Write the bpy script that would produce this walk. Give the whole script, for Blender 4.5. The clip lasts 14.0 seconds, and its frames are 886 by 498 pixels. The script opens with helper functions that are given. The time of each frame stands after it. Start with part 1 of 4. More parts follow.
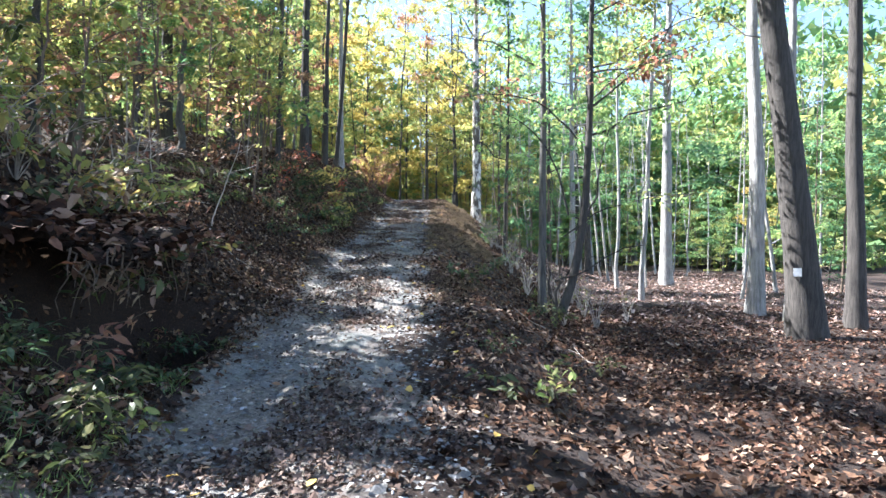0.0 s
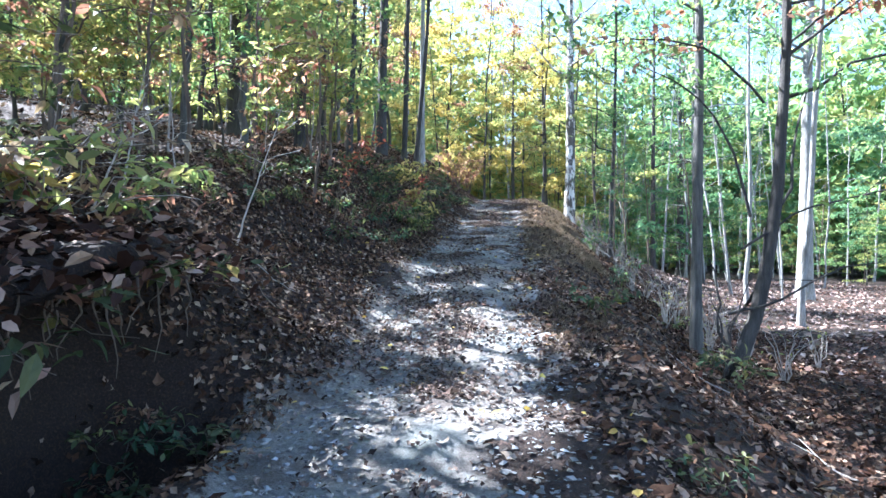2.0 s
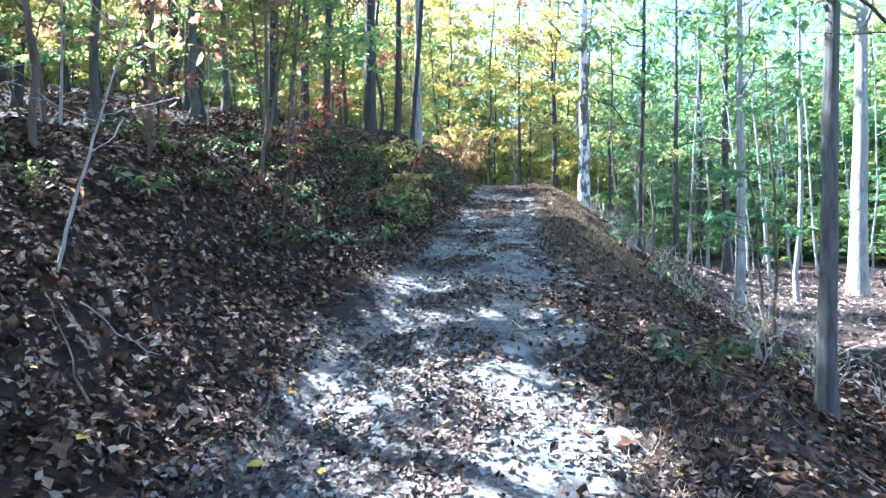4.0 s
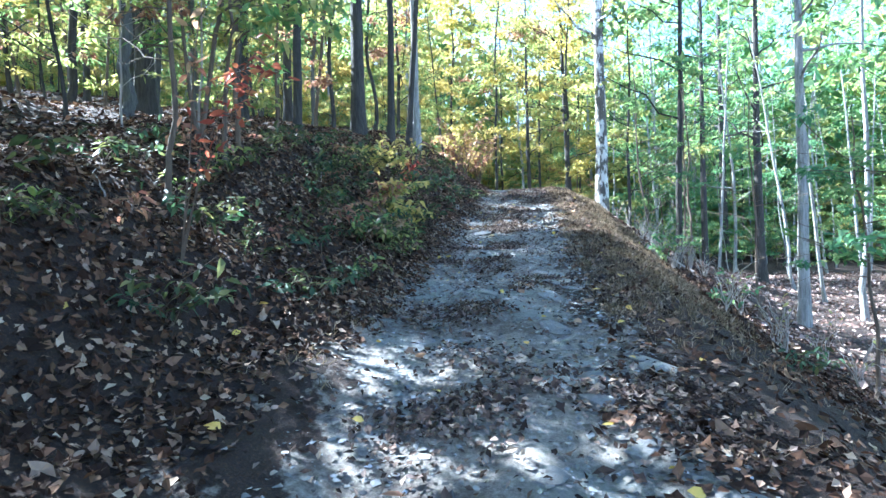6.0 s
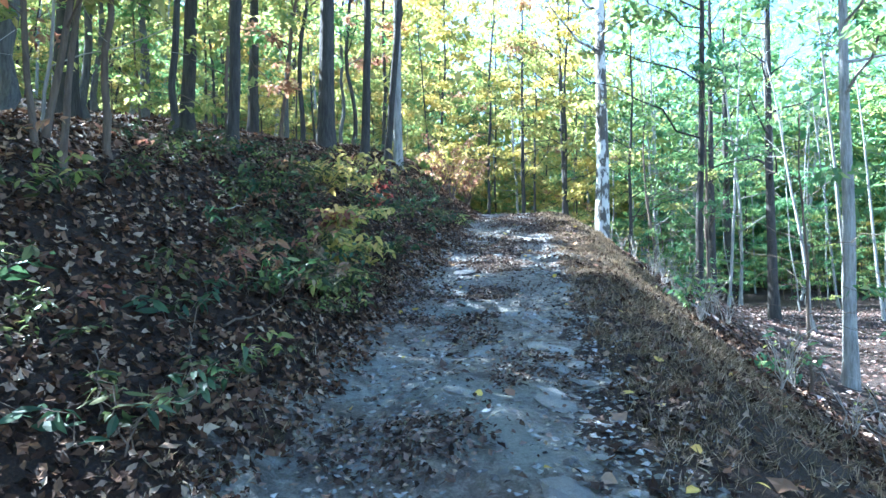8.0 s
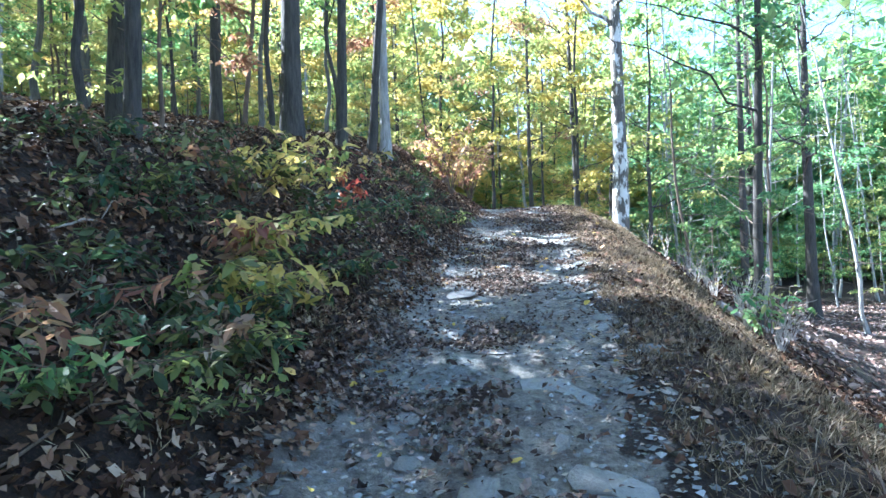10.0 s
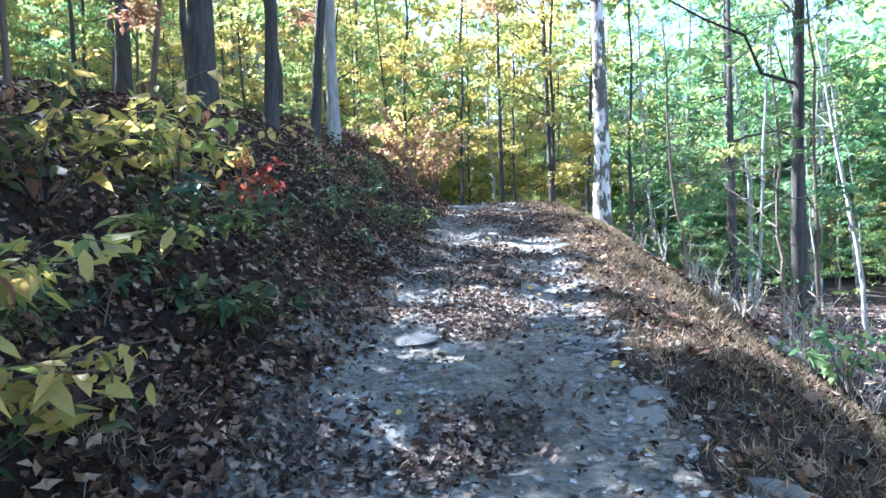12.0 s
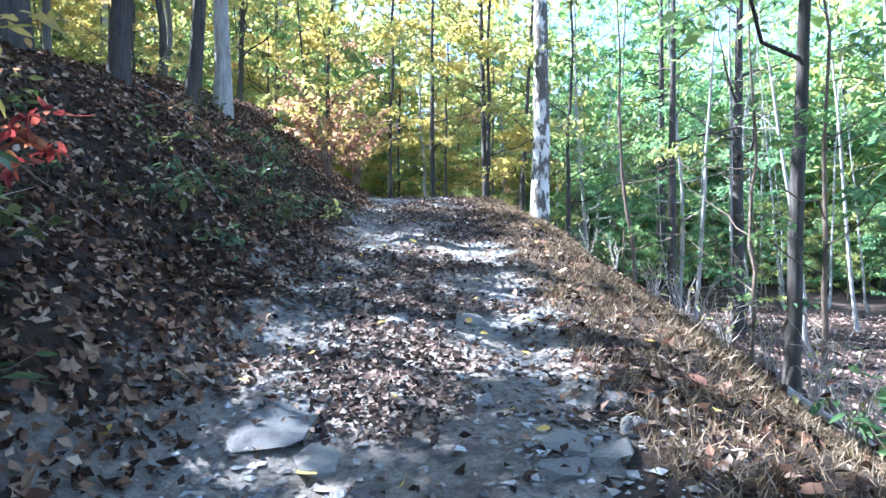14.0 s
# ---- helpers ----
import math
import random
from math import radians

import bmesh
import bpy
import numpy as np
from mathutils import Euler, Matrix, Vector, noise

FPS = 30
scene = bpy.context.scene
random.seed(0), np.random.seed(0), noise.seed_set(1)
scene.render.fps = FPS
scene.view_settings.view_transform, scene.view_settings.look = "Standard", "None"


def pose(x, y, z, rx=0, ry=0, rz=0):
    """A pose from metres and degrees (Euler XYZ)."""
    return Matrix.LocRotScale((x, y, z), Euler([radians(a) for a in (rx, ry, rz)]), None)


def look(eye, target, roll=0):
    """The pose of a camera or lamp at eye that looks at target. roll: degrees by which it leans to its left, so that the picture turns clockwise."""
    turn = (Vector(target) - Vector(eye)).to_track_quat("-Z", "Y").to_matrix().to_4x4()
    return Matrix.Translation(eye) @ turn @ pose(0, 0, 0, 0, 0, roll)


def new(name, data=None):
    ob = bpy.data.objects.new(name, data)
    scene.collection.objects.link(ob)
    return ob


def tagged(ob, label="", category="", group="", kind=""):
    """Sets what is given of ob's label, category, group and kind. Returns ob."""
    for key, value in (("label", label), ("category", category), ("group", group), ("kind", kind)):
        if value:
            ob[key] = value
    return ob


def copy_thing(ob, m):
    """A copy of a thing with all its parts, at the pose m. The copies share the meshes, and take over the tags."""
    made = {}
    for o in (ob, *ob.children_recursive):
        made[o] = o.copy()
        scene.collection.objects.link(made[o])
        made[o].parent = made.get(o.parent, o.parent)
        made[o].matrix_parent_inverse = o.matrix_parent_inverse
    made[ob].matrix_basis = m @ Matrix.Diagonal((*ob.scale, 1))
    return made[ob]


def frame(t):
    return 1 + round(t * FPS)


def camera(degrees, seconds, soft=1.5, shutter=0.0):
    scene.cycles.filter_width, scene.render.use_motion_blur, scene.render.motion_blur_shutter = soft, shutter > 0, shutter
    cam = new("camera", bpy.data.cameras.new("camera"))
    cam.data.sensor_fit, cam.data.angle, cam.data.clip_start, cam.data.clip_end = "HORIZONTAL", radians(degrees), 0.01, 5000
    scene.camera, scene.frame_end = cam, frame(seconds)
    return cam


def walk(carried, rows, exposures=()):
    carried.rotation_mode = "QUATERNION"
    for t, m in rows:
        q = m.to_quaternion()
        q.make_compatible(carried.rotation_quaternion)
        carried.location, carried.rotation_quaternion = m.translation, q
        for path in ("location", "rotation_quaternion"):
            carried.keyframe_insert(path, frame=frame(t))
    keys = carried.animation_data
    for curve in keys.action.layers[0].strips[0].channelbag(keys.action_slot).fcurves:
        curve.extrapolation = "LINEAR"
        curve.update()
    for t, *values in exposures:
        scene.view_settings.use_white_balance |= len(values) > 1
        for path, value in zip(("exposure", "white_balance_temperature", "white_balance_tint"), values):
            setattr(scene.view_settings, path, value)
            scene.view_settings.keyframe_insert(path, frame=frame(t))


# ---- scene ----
cam = camera(75.7, 14.0)
METRES, EYE, TILT, LEAN, TURN = 18.0, 1.5, 0.0, 0.0, 0.0
ROWS = [
    (0.0, 0.0, 0.0, 0.0, -0.0, 0.0, -0.0),
    (0.5, -0.0085, 0.041, 0.0009, 5.13, -0.97, -0.55),
    (1.0, -0.0195, 0.0838, 0.0052, 9.05, -1.47, -0.89),
    (1.5, -0.0226, 0.1218, 0.0071, 8.81, -1.21, -0.38),
    (2.0, -0.0258, 0.1625, 0.0103, 8.08, 0.1, -0.36),
    (2.5, -0.031, 0.2052, 0.0127, 7.43, 0.25, -0.32),
    (5.0, -0.0527, 0.4004, 0.0329, 9.28, -1.96, 1.02),
    (5.5, -0.0586, 0.4376, 0.0378, 9.38, -1.6, 1.15),
    (6.0, -0.0586, 0.4737, 0.0438, 9.17, -0.93, 1.59),
    (6.5, -0.0618, 0.5048, 0.0489, 8.43, -0.36, 1.61),
    (7.0, -0.0582, 0.5376, 0.0533, 7.97, 0.12, 1.5),
    (7.5, -0.0597, 0.5689, 0.0578, 7.81, 0.46, 0.61),
    (8.0, -0.0602, 0.6032, 0.0628, 8.5, 0.95, 0.38),
    (10.5, -0.0714, 0.7747, 0.0843, 9.04, -0.25, 1.85),
    (11.0, -0.0755, 0.8089, 0.0882, 8.63, -0.56, 1.98),
    (11.5, -0.0799, 0.8405, 0.0932, 7.34, -0.61, 1.92),
    (12.0, -0.079, 0.8715, 0.0937, 5.92, -0.66, 1.52),
    (12.5, -0.0825, 0.8973, 0.0962, 4.45, -0.36, 1.1),
    (13.0, -0.0832, 0.9261, 0.0955, 2.79, -0.26, 0.73),
    (13.5, -0.0825, 0.9593, 0.0963, 1.01, -0.32, 0.54),
    (14.0, -0.0781, 0.9872, 0.0989, -1.12, -1.19, 0.04),
]
PATH = [(t, pose(0, 0, EYE, TILT, LEAN, TURN) @ pose(METRES * x, METRES * y, METRES * z, 90 + pitch, roll, yaw)) for t, x, y, z, yaw, pitch, roll in ROWS]
walk(cam, PATH, [(0.0, 2.6, 5950, 14), (2.0, 2.95, 5400, 13), (5.0, 3.25, 5100, 8), (8.0, 3.3, 4950, 4), (11.0, 3.3, 5250, 11), (14.0, 3.2, 5250, 14)])

# ---- world and sun ----
SUN_UP, SUN_TURN = 47.0, 292.0  # degrees above the horizon; compass turn, from +y towards +x
world = bpy.data.worlds.new("world")
scene.world = world
world.use_nodes = True
wn = world.node_tree
sky = wn.nodes.new("ShaderNodeTexSky")
sky.sky_type, sky.sun_disc = "NISHITA", False
sky.sun_elevation, sky.sun_rotation = radians(SUN_UP), radians(SUN_TURN)
wn.links.new(sky.outputs["Color"], wn.nodes["Background"].inputs["Color"])
wn.nodes["Background"].inputs["Strength"].default_value = 0.068
sun = new("sun", bpy.data.lights.new("sun", "SUN"))
sun.data.energy, sun.data.angle, sun.data.color = 5.0, radians(0.5), (1.0, 0.97, 0.92)
sa, se = radians(SUN_TURN), radians(SUN_UP)
sun.matrix_world = look((math.sin(sa) * math.cos(se) * 60, math.cos(sa) * math.cos(se) * 60, math.sin(se) * 60), (0, 0, 0))


# ---- materials ----
def material(name):
    m = bpy.data.materials.new(name)
    m.use_nodes = True
    return m, m.node_tree, m.node_tree.nodes["Principled BSDF"]


def node(tree, kind, links=(), **values):
    n = tree.nodes.new(kind)
    for k, v in values.items():
        if k in n.inputs:
            n.inputs[k].default_value = v
    for k, src in links:
        tree.links.new(src, n.inputs[k])
    return n


def ramp(tree, fac, stops):
    n = tree.nodes.new("ShaderNodeValToRGB")
    el = n.color_ramp.elements
    while len(el) < len(stops):
        el.new(0.5)
    for e, (p, c) in zip(el, stops):
        e.position, e.color = p, (*c, 1)
    tree.links.new(fac, n.inputs["Fac"])
    return n.outputs["Color"]


def mixcol(tree, fac, a, b, blend="MIX"):
    n = tree.nodes.new("ShaderNodeMix")
    n.data_type, n.blend_type = "RGBA", blend
    for sock, v in ((n.inputs["Factor"], fac), (n.inputs["A"], a), (n.inputs["B"], b)):
        if isinstance(v, (int, float)):
            sock.default_value = v
        elif isinstance(v, tuple):
            sock.default_value = (*v, 1)
        else:
            tree.links.new(v, sock)
    return n.outputs["Result"]


def noise_of(tree, vec, scale, detail=4.0, rough=0.6, out="Fac"):
    n = node(tree, "ShaderNodeTexNoise", [("Vector", vec)], Scale=scale, Detail=detail, Roughness=rough)
    return n.outputs[out]


def bump_of(tree, height, strength, distance=0.02):
    return node(tree, "ShaderNodeBump", [("Height", height)], Strength=strength, Distance=distance).outputs["Normal"]


def leaf_material(name, stops, through_share=0.55, rough=0.5, gloss=0.3):
    """Thin leaves: each island takes its own colour; part of the light passes through."""
    m, t, b = material(name)
    geo = t.nodes.new("ShaderNodeNewGeometry")
    col = ramp(t, geo.outputs["Random Per Island"], stops)
    ob = t.nodes.new("ShaderNodeObjectInfo")
    hs = node(t, "ShaderNodeHueSaturation", [("Color", col)])
    var = node(t, "ShaderNodeMapRange", [("Value", ob.outputs["Random"])])
    var.inputs["To Min"].default_value, var.inputs["To Max"].default_value = 0.485, 0.515
    t.links.new(var.outputs["Result"], hs.inputs["Hue"])
    hs.inputs["Saturation"].default_value = 0.9
    tc = t.nodes.new("ShaderNodeTexCoord")
    blotch = noise_of(t, tc.outputs["Object"], 30.0, 2.0)
    col = mixcol(t, 0.25, hs.outputs["Color"], ramp(t, blotch, [(0.3, (0.45, 0.4, 0.3)), (0.7, (1, 1, 1))]), "MULTIPLY")
    t.links.new(col, b.inputs["Base Color"])
    b.inputs["Roughness"].default_value = rough
    glow = mixcol(t, 1.0, col, (1.3, 1.3, 1.15), "MULTIPLY")
    tr = node(t, "ShaderNodeBsdfTranslucent", [("Color", glow)])
    b.inputs["Specular IOR Level"].default_value = gloss
    mx = node(t, "ShaderNodeMixShader", [(1, b.outputs[0]), (2, tr.outputs[0])], Fac=through_share)
    t.links.new(mx.outputs[0], t.nodes["Material Output"].inputs["Surface"])
    return m


GREEN = leaf_material("leaf_green", [(0.0, (0.09, 0.19, 0.06)), (0.4, (0.17, 0.31, 0.105)), (0.8, (0.3, 0.42, 0.15)), (1.0, (0.45, 0.47, 0.17))])
TEAL = leaf_material("leaf_deep_green", [(0.0, (0.06, 0.17, 0.08)), (0.5, (0.13, 0.29, 0.13)), (1.0, (0.25, 0.42, 0.19))])
LIME = leaf_material("leaf_yellow_green", [(0.0, (0.17, 0.25, 0.06)), (0.5, (0.34, 0.38, 0.11)), (1.0, (0.54, 0.47, 0.15))])
YELLOW = leaf_material("leaf_yellow", [(0.0, (0.34, 0.31, 0.07)), (0.5, (0.54, 0.43, 0.1)), (1.0, (0.64, 0.45, 0.13))])
RUST = leaf_material("leaf_rust", [(0.0, (0.24, 0.09, 0.06)), (0.5, (0.36, 0.18, 0.11)), (1.0, (0.45, 0.31, 0.18))])
# Darker olive and green leaf copies; the bank's shade is put into them.
OLIVE = leaf_material("leaf_olive_shaded", [(0.0, (0.04, 0.06, 0.022)), (0.5, (0.09, 0.115, 0.04)), (0.9, (0.17, 0.18, 0.06)), (1.0, (0.34, 0.3, 0.1))], 0.4)
DEEP = leaf_material("leaf_green_shaded", [(0.0, (0.025, 0.06, 0.028)), (0.6, (0.06, 0.12, 0.055)), (1.0, (0.12, 0.19, 0.1))], 0.4)
TAN = leaf_material("leaf_tan", [(0.0, (0.2, 0.11, 0.07)), (0.5, (0.36, 0.23, 0.15)), (1.0, (0.5, 0.38, 0.25))], 0.3)
RED = leaf_material("leaf_red", [(0.0, (0.2, 0.03, 0.022)), (0.5, (0.38, 0.07, 0.035)), (1.0, (0.52, 0.2, 0.08))])
LITTER = leaf_material("leaf_dead", [(0.0, (0.013, 0.008, 0.006)), (0.35, (0.04, 0.02, 0.012)), (0.6, (0.1, 0.048, 0.026)), (0.82, (0.2, 0.11, 0.065)), (0.95, (0.34, 0.235, 0.165)), (1.0, (0.44, 0.33, 0.23))], 0.1, 0.7, 0.08)
DUSTY = leaf_material("leaf_trodden", [(0.0, (0.02, 0.014, 0.012)), (0.35, (0.07, 0.046, 0.036)), (0.65, (0.15, 0.1, 0.078)), (0.88, (0.27, 0.2, 0.165)), (1.0, (0.38, 0.28, 0.2))], 0.1, 0.75, 0.08)
# Paler copy of the dead leaves; the far bench's sunlight is in the colour.
LITTER_SUNLIT = leaf_material("leaf_dead_sunlit", [(0.0, (0.07, 0.04, 0.03)), (0.35, (0.2, 0.12, 0.09)), (0.65, (0.36, 0.25, 0.2)), (1.0, (0.6, 0.48, 0.42))], 0.1, 0.7, 0.08)
GOLD = leaf_material("leaf_gold", [(0.0, (0.6, 0.4, 0.04)), (1.0, (0.72, 0.5, 0.07))], 0.2)
DRYGRASS = leaf_material("dry_grass", [(0.0, (0.06, 0.055, 0.025)), (0.4, (0.18, 0.128, 0.07)), (0.75, (0.33, 0.245, 0.15)), (1.0, (0.52, 0.42, 0.3))], 0.25, 0.7)


def bark_material(name, dark, light, patch=None):
    m, t, b = material(name)
    tc = t.nodes.new("ShaderNodeTexCoord")
    mp = node(t, "ShaderNodeMapping", [("Vector", tc.outputs["Object"])])
    mp.inputs["Scale"].default_value = (1, 1, 0.12)
    ridge = noise_of(t, mp.outputs[0], 22.0, 6.0, 0.75)
    broad = noise_of(t, tc.outputs["Object"], 1.7, 4.0)
    col = ramp(t, ridge, [(0.38, dark), (0.6, light)])
    col = mixcol(t, 0.35, col, ramp(t, broad, [(0.3, tuple(c * 0.55 for c in light)), (0.7, tuple(min(1, c * 1.25) for c in light))]), "MIX")
    if patch:
        pm = node(t, "ShaderNodeMapping", [("Vector", tc.outputs["Object"])])
        pm.inputs["Scale"].default_value = (1, 1, 0.45)
        spots = ramp(t, noise_of(t, pm.outputs[0], 3.2, 5.0, 0.65), [(0.49, (0, 0, 0)), (0.54, (1, 1, 1))])
        col = mixcol(t, spots, col, patch)
    t.links.new(col, b.inputs["Base Color"])
    b.inputs["Roughness"].default_value = 0.9
    t.links.new(bump_of(t, ridge, 1.0, 0.04), b.inputs["Normal"])
    return m


BARK = bark_material("bark_grey_brown", (0.012, 0.011, 0.01), (0.085, 0.076, 0.066))
BARK_GREY = bark_material("bark_grey", (0.035, 0.034, 0.031), (0.16, 0.152, 0.138))
BARK_PALE = bark_material("bark_pale_grey", (0.12, 0.115, 0.105), (0.44, 0.43, 0.405))
BARK_WHITE = bark_material("bark_flaking_white", (0.05, 0.043, 0.036), (0.17, 0.15, 0.125), (0.72, 0.7, 0.65))
TWIG = bark_material("twig_brown", (0.07, 0.05, 0.035), (0.2, 0.15, 0.11))
TWIG_PALE = bark_material("twig_bleached", (0.25, 0.22, 0.19), (0.55, 0.5, 0.45))


def ground_material():
    """Brown litter soil, and pale grey clay with grit where the 'trail' attribute is high."""
    m, t, b = material("forest_ground")
    tc = t.nodes.new("ShaderNodeTexCoord")
    v = tc.outputs["Object"]
    at = t.nodes.new("ShaderNodeAttribute")
    at.attribute_name = "trail"
    fine, mid, broad = noise_of(t, v, 60.0, 6.0, 0.7), noise_of(t, v, 9.0, 5.0), noise_of(t, v, 0.8, 4.0)
    soil = ramp(t, fine, [(0.35, (0.01, 0.006, 0.004)), (0.52, (0.04, 0.021, 0.012)), (0.68, (0.15, 0.078, 0.044))])
    soil = mixcol(t, 0.5, soil, ramp(t, broad, [(0.3, (0.018, 0.012, 0.009)), (0.7, (0.055, 0.036, 0.026))]))
    grit = noise_of(t, v, 24.0, 8.0, 0.8)
    clay = ramp(t, grit, [(0.34, (0.07, 0.06, 0.05)), (0.47, (0.27, 0.24, 0.205)), (0.56, (0.43, 0.39, 0.34)), (0.68, (0.62, 0.58, 0.52))])
    clay = mixcol(t, 0.35, clay, ramp(t, mid, [(0.35, (0.13, 0.112, 0.092)), (0.65, (0.48, 0.44, 0.385))]))
    slaty = ramp(t, noise_of(t, v, 1.1, 3.0, 0.55), [(0.5, (0, 0, 0)), (0.62, (0.75, 0.75, 0.75))])
    clay = mixcol(t, slaty, clay, ramp(t, fine, [(0.3, (0.15, 0.165, 0.155)), (0.7, (0.37, 0.4, 0.38))]))
    humus = ramp(t, noise_of(t, v, 2.0, 6.0, 0.7), [(0.5, (0, 0, 0)), (0.6, (0.7, 0.7, 0.7))])
    clay = mixcol(t, humus, clay, ramp(t, fine, [(0.35, (0.03, 0.022, 0.018)), (0.65, (0.16, 0.12, 0.1))]))
    edge = node(t, "ShaderNodeMath", [(0, at.outputs["Fac"]), (1, mid)])
    edge.operation = "ADD"
    fac = ramp(t, edge.outputs[0], [(0.85, (0, 0, 0)), (1.1, (1, 1, 1))])
    t.links.new(mixcol(t, fac, soil, clay), b.inputs["Base Color"])
    b.inputs["Roughness"].default_value = 0.92
    hgt = node(t, "ShaderNodeMath", [(0, grit), (1, mid)])
    hgt.operation = "ADD"
    t.links.new(bump_of(t, hgt.outputs[0], 1.0, 0.07), b.inputs["Normal"])
    return m


GROUND = ground_material()


def stone_material():
    m, t, b = material("slate_stone")
    tc = t.nodes.new("ShaderNodeTexCoord")
    ob = t.nodes.new("ShaderNodeObjectInfo")
    n1, n2 = noise_of(t, tc.outputs["Object"], 14.0, 6.0, 0.7), noise_of(t, tc.outputs["Object"], 3.0, 3.0)
    col = ramp(t, n1, [(0.3, (0.13, 0.145, 0.15)), (0.7, (0.29, 0.32, 0.33))])
    col = mixcol(t, n2, col, (0.25, 0.215, 0.175))
    tone = ramp(t, ob.outputs["Random"], [(0, (0.6, 0.62, 0.66)), (0.7, (1, 1, 1)), (1, (1.08, 1.1, 1.12))])
    t.links.new(mixcol(t, 1.0, col, tone, "MULTIPLY"), b.inputs["Base Color"])
    b.inputs["Roughness"].default_value = 0.7
    t.links.new(bump_of(t, n1, 0.8, 0.03), b.inputs["Normal"])
    return m


STONE = stone_material()


def chip_material():
    m, t, b = material("stone_chips")
    geo = t.nodes.new("ShaderNodeNewGeometry")
    tc = t.nodes.new("ShaderNodeTexCoord")
    col = ramp(t, geo.outputs["Random Per Island"], [(0.0, (0.05, 0.045, 0.04)), (0.35, (0.16, 0.155, 0.145)), (0.65, (0.28, 0.29, 0.29)), (0.85, (0.32, 0.28, 0.23)), (1.0, (0.5, 0.51, 0.53))])
    t.links.new(mixcol(t, 0.4, col, ramp(t, noise_of(t, tc.outputs["Object"], 40.0), [(0.35, (0.4, 0.4, 0.4)), (0.65, (1, 1, 1))]), "MULTIPLY"), b.inputs["Base Color"])
    b.inputs["Roughness"].default_value = 0.75
    return m


CHIPS = chip_material()


# ---- mesh helpers ----
def mesh_of(name, verts, faces, mat, smooth=False):
    """faces: an int array, n x 3 or n x 4."""
    me = bpy.data.meshes.new(name)
    verts, faces = np.asarray(verts, dtype=np.float32), np.asarray(faces, dtype=np.int32)
    k = faces.shape[1]
    me.vertices.add(len(verts))
    me.vertices.foreach_set("co", verts.ravel())
    me.loops.add(faces.size)
    me.loops.foreach_set("vertex_index", faces.ravel())
    me.polygons.add(len(faces))
    me.polygons.foreach_set("loop_start", np.arange(0, faces.size, k, dtype=np.int32))
    me.polygons.foreach_set("use_smooth", np.full(len(faces), smooth))
    me.update(calc_edges=True)
    me.materials.append(mat)
    return me


def joined(chunks):
    vs, fs, n = [], [], 0
    for v, f in chunks:
        vs.append(v)
        fs.append(np.asarray(f) + n)
        n += len(v)
    return np.concatenate(vs), np.concatenate(fs)


def child(name, me, parent, label=""):
    ob = new(name, me)
    ob.parent = parent
    return tagged(ob, label)


def tube(path, radii, sides=8, wobble=0.0, rng=None):
    """A tapered tube along a path; quads, closed at its tip by shrinking."""
    path, radii = np.asarray(path, float), np.asarray(radii, float)
    n = len(path)
    d = np.gradient(path, axis=0)
    d /= np.linalg.norm(d, axis=1)[:, None] + 1e-9
    ref = np.where(np.abs(d[:, 2:3]) > 0.9, [[1.0, 0, 0]], [[0, 0, 1.0]])
    a = np.cross(d, ref)
    a /= np.linalg.norm(a, axis=1)[:, None] + 1e-9
    b = np.cross(d, a)
    th = np.linspace(0, 2 * np.pi, sides, endpoint=False)
    r = radii[:, None] * np.ones(sides)[None]
    if wobble and rng is not None:
        r = r * (1 + wobble * rng.normal(size=sides)[None] * 0.7 + wobble * rng.normal(size=(n, sides)) * 0.5)
    v = path[:, None] + r[..., None] * (np.cos(th)[None, :, None] * a[:, None] + np.sin(th)[None, :, None] * b[:, None])
    i = np.arange(n - 1)[:, None] * sides
    j = np.arange(sides)[None]
    k = (j + 1) % sides
    f = np.stack([i + j, i + k, i + sides + k, i + sides + j], -1).reshape(-1, 4)
    return v.reshape(-1, 3), f


def leaf_quads(P, L, rng, droop=0.35, wide=0.5, flat=0.5):
    """Leaves folded along the midrib: four corners, two triangles each."""
    n = len(P)
    L = np.broadcast_to(L, (n,)) * rng.uniform(0.6, 1.25, n)
    az = rng.uniform(0, 2 * np.pi, n)
    tilt = rng.normal(-droop, 0.4, n)
    d = np.stack([np.cos(az) * np.cos(tilt), np.sin(az) * np.cos(tilt), np.sin(tilt)], -1)
    roll = rng.normal(0, flat, n)
    h = np.stack([-np.sin(az), np.cos(az), np.zeros(n)], -1)
    up = np.cross(d, h)
    s = h * np.cos(roll)[:, None] + up * np.sin(roll)[:, None]
    nrm = np.cross(d, s)
    w = (wide * L * rng.uniform(0.75, 1.2, n) / 2)[:, None]
    mid = P + d * (0.45 * L)[:, None]
    lift = nrm * (0.3 * w)
    v = np.stack([P, mid + s * w + lift, P + d * L[:, None] - nrm * (0.1 * L)[:, None], mid - s * w + lift], 1).reshape(-1, 3)
    i = np.arange(n)[:, None] * 4
    return v, np.concatenate([i + [0, 1, 2], i + [0, 2, 3]], 1).reshape(-1, 3)


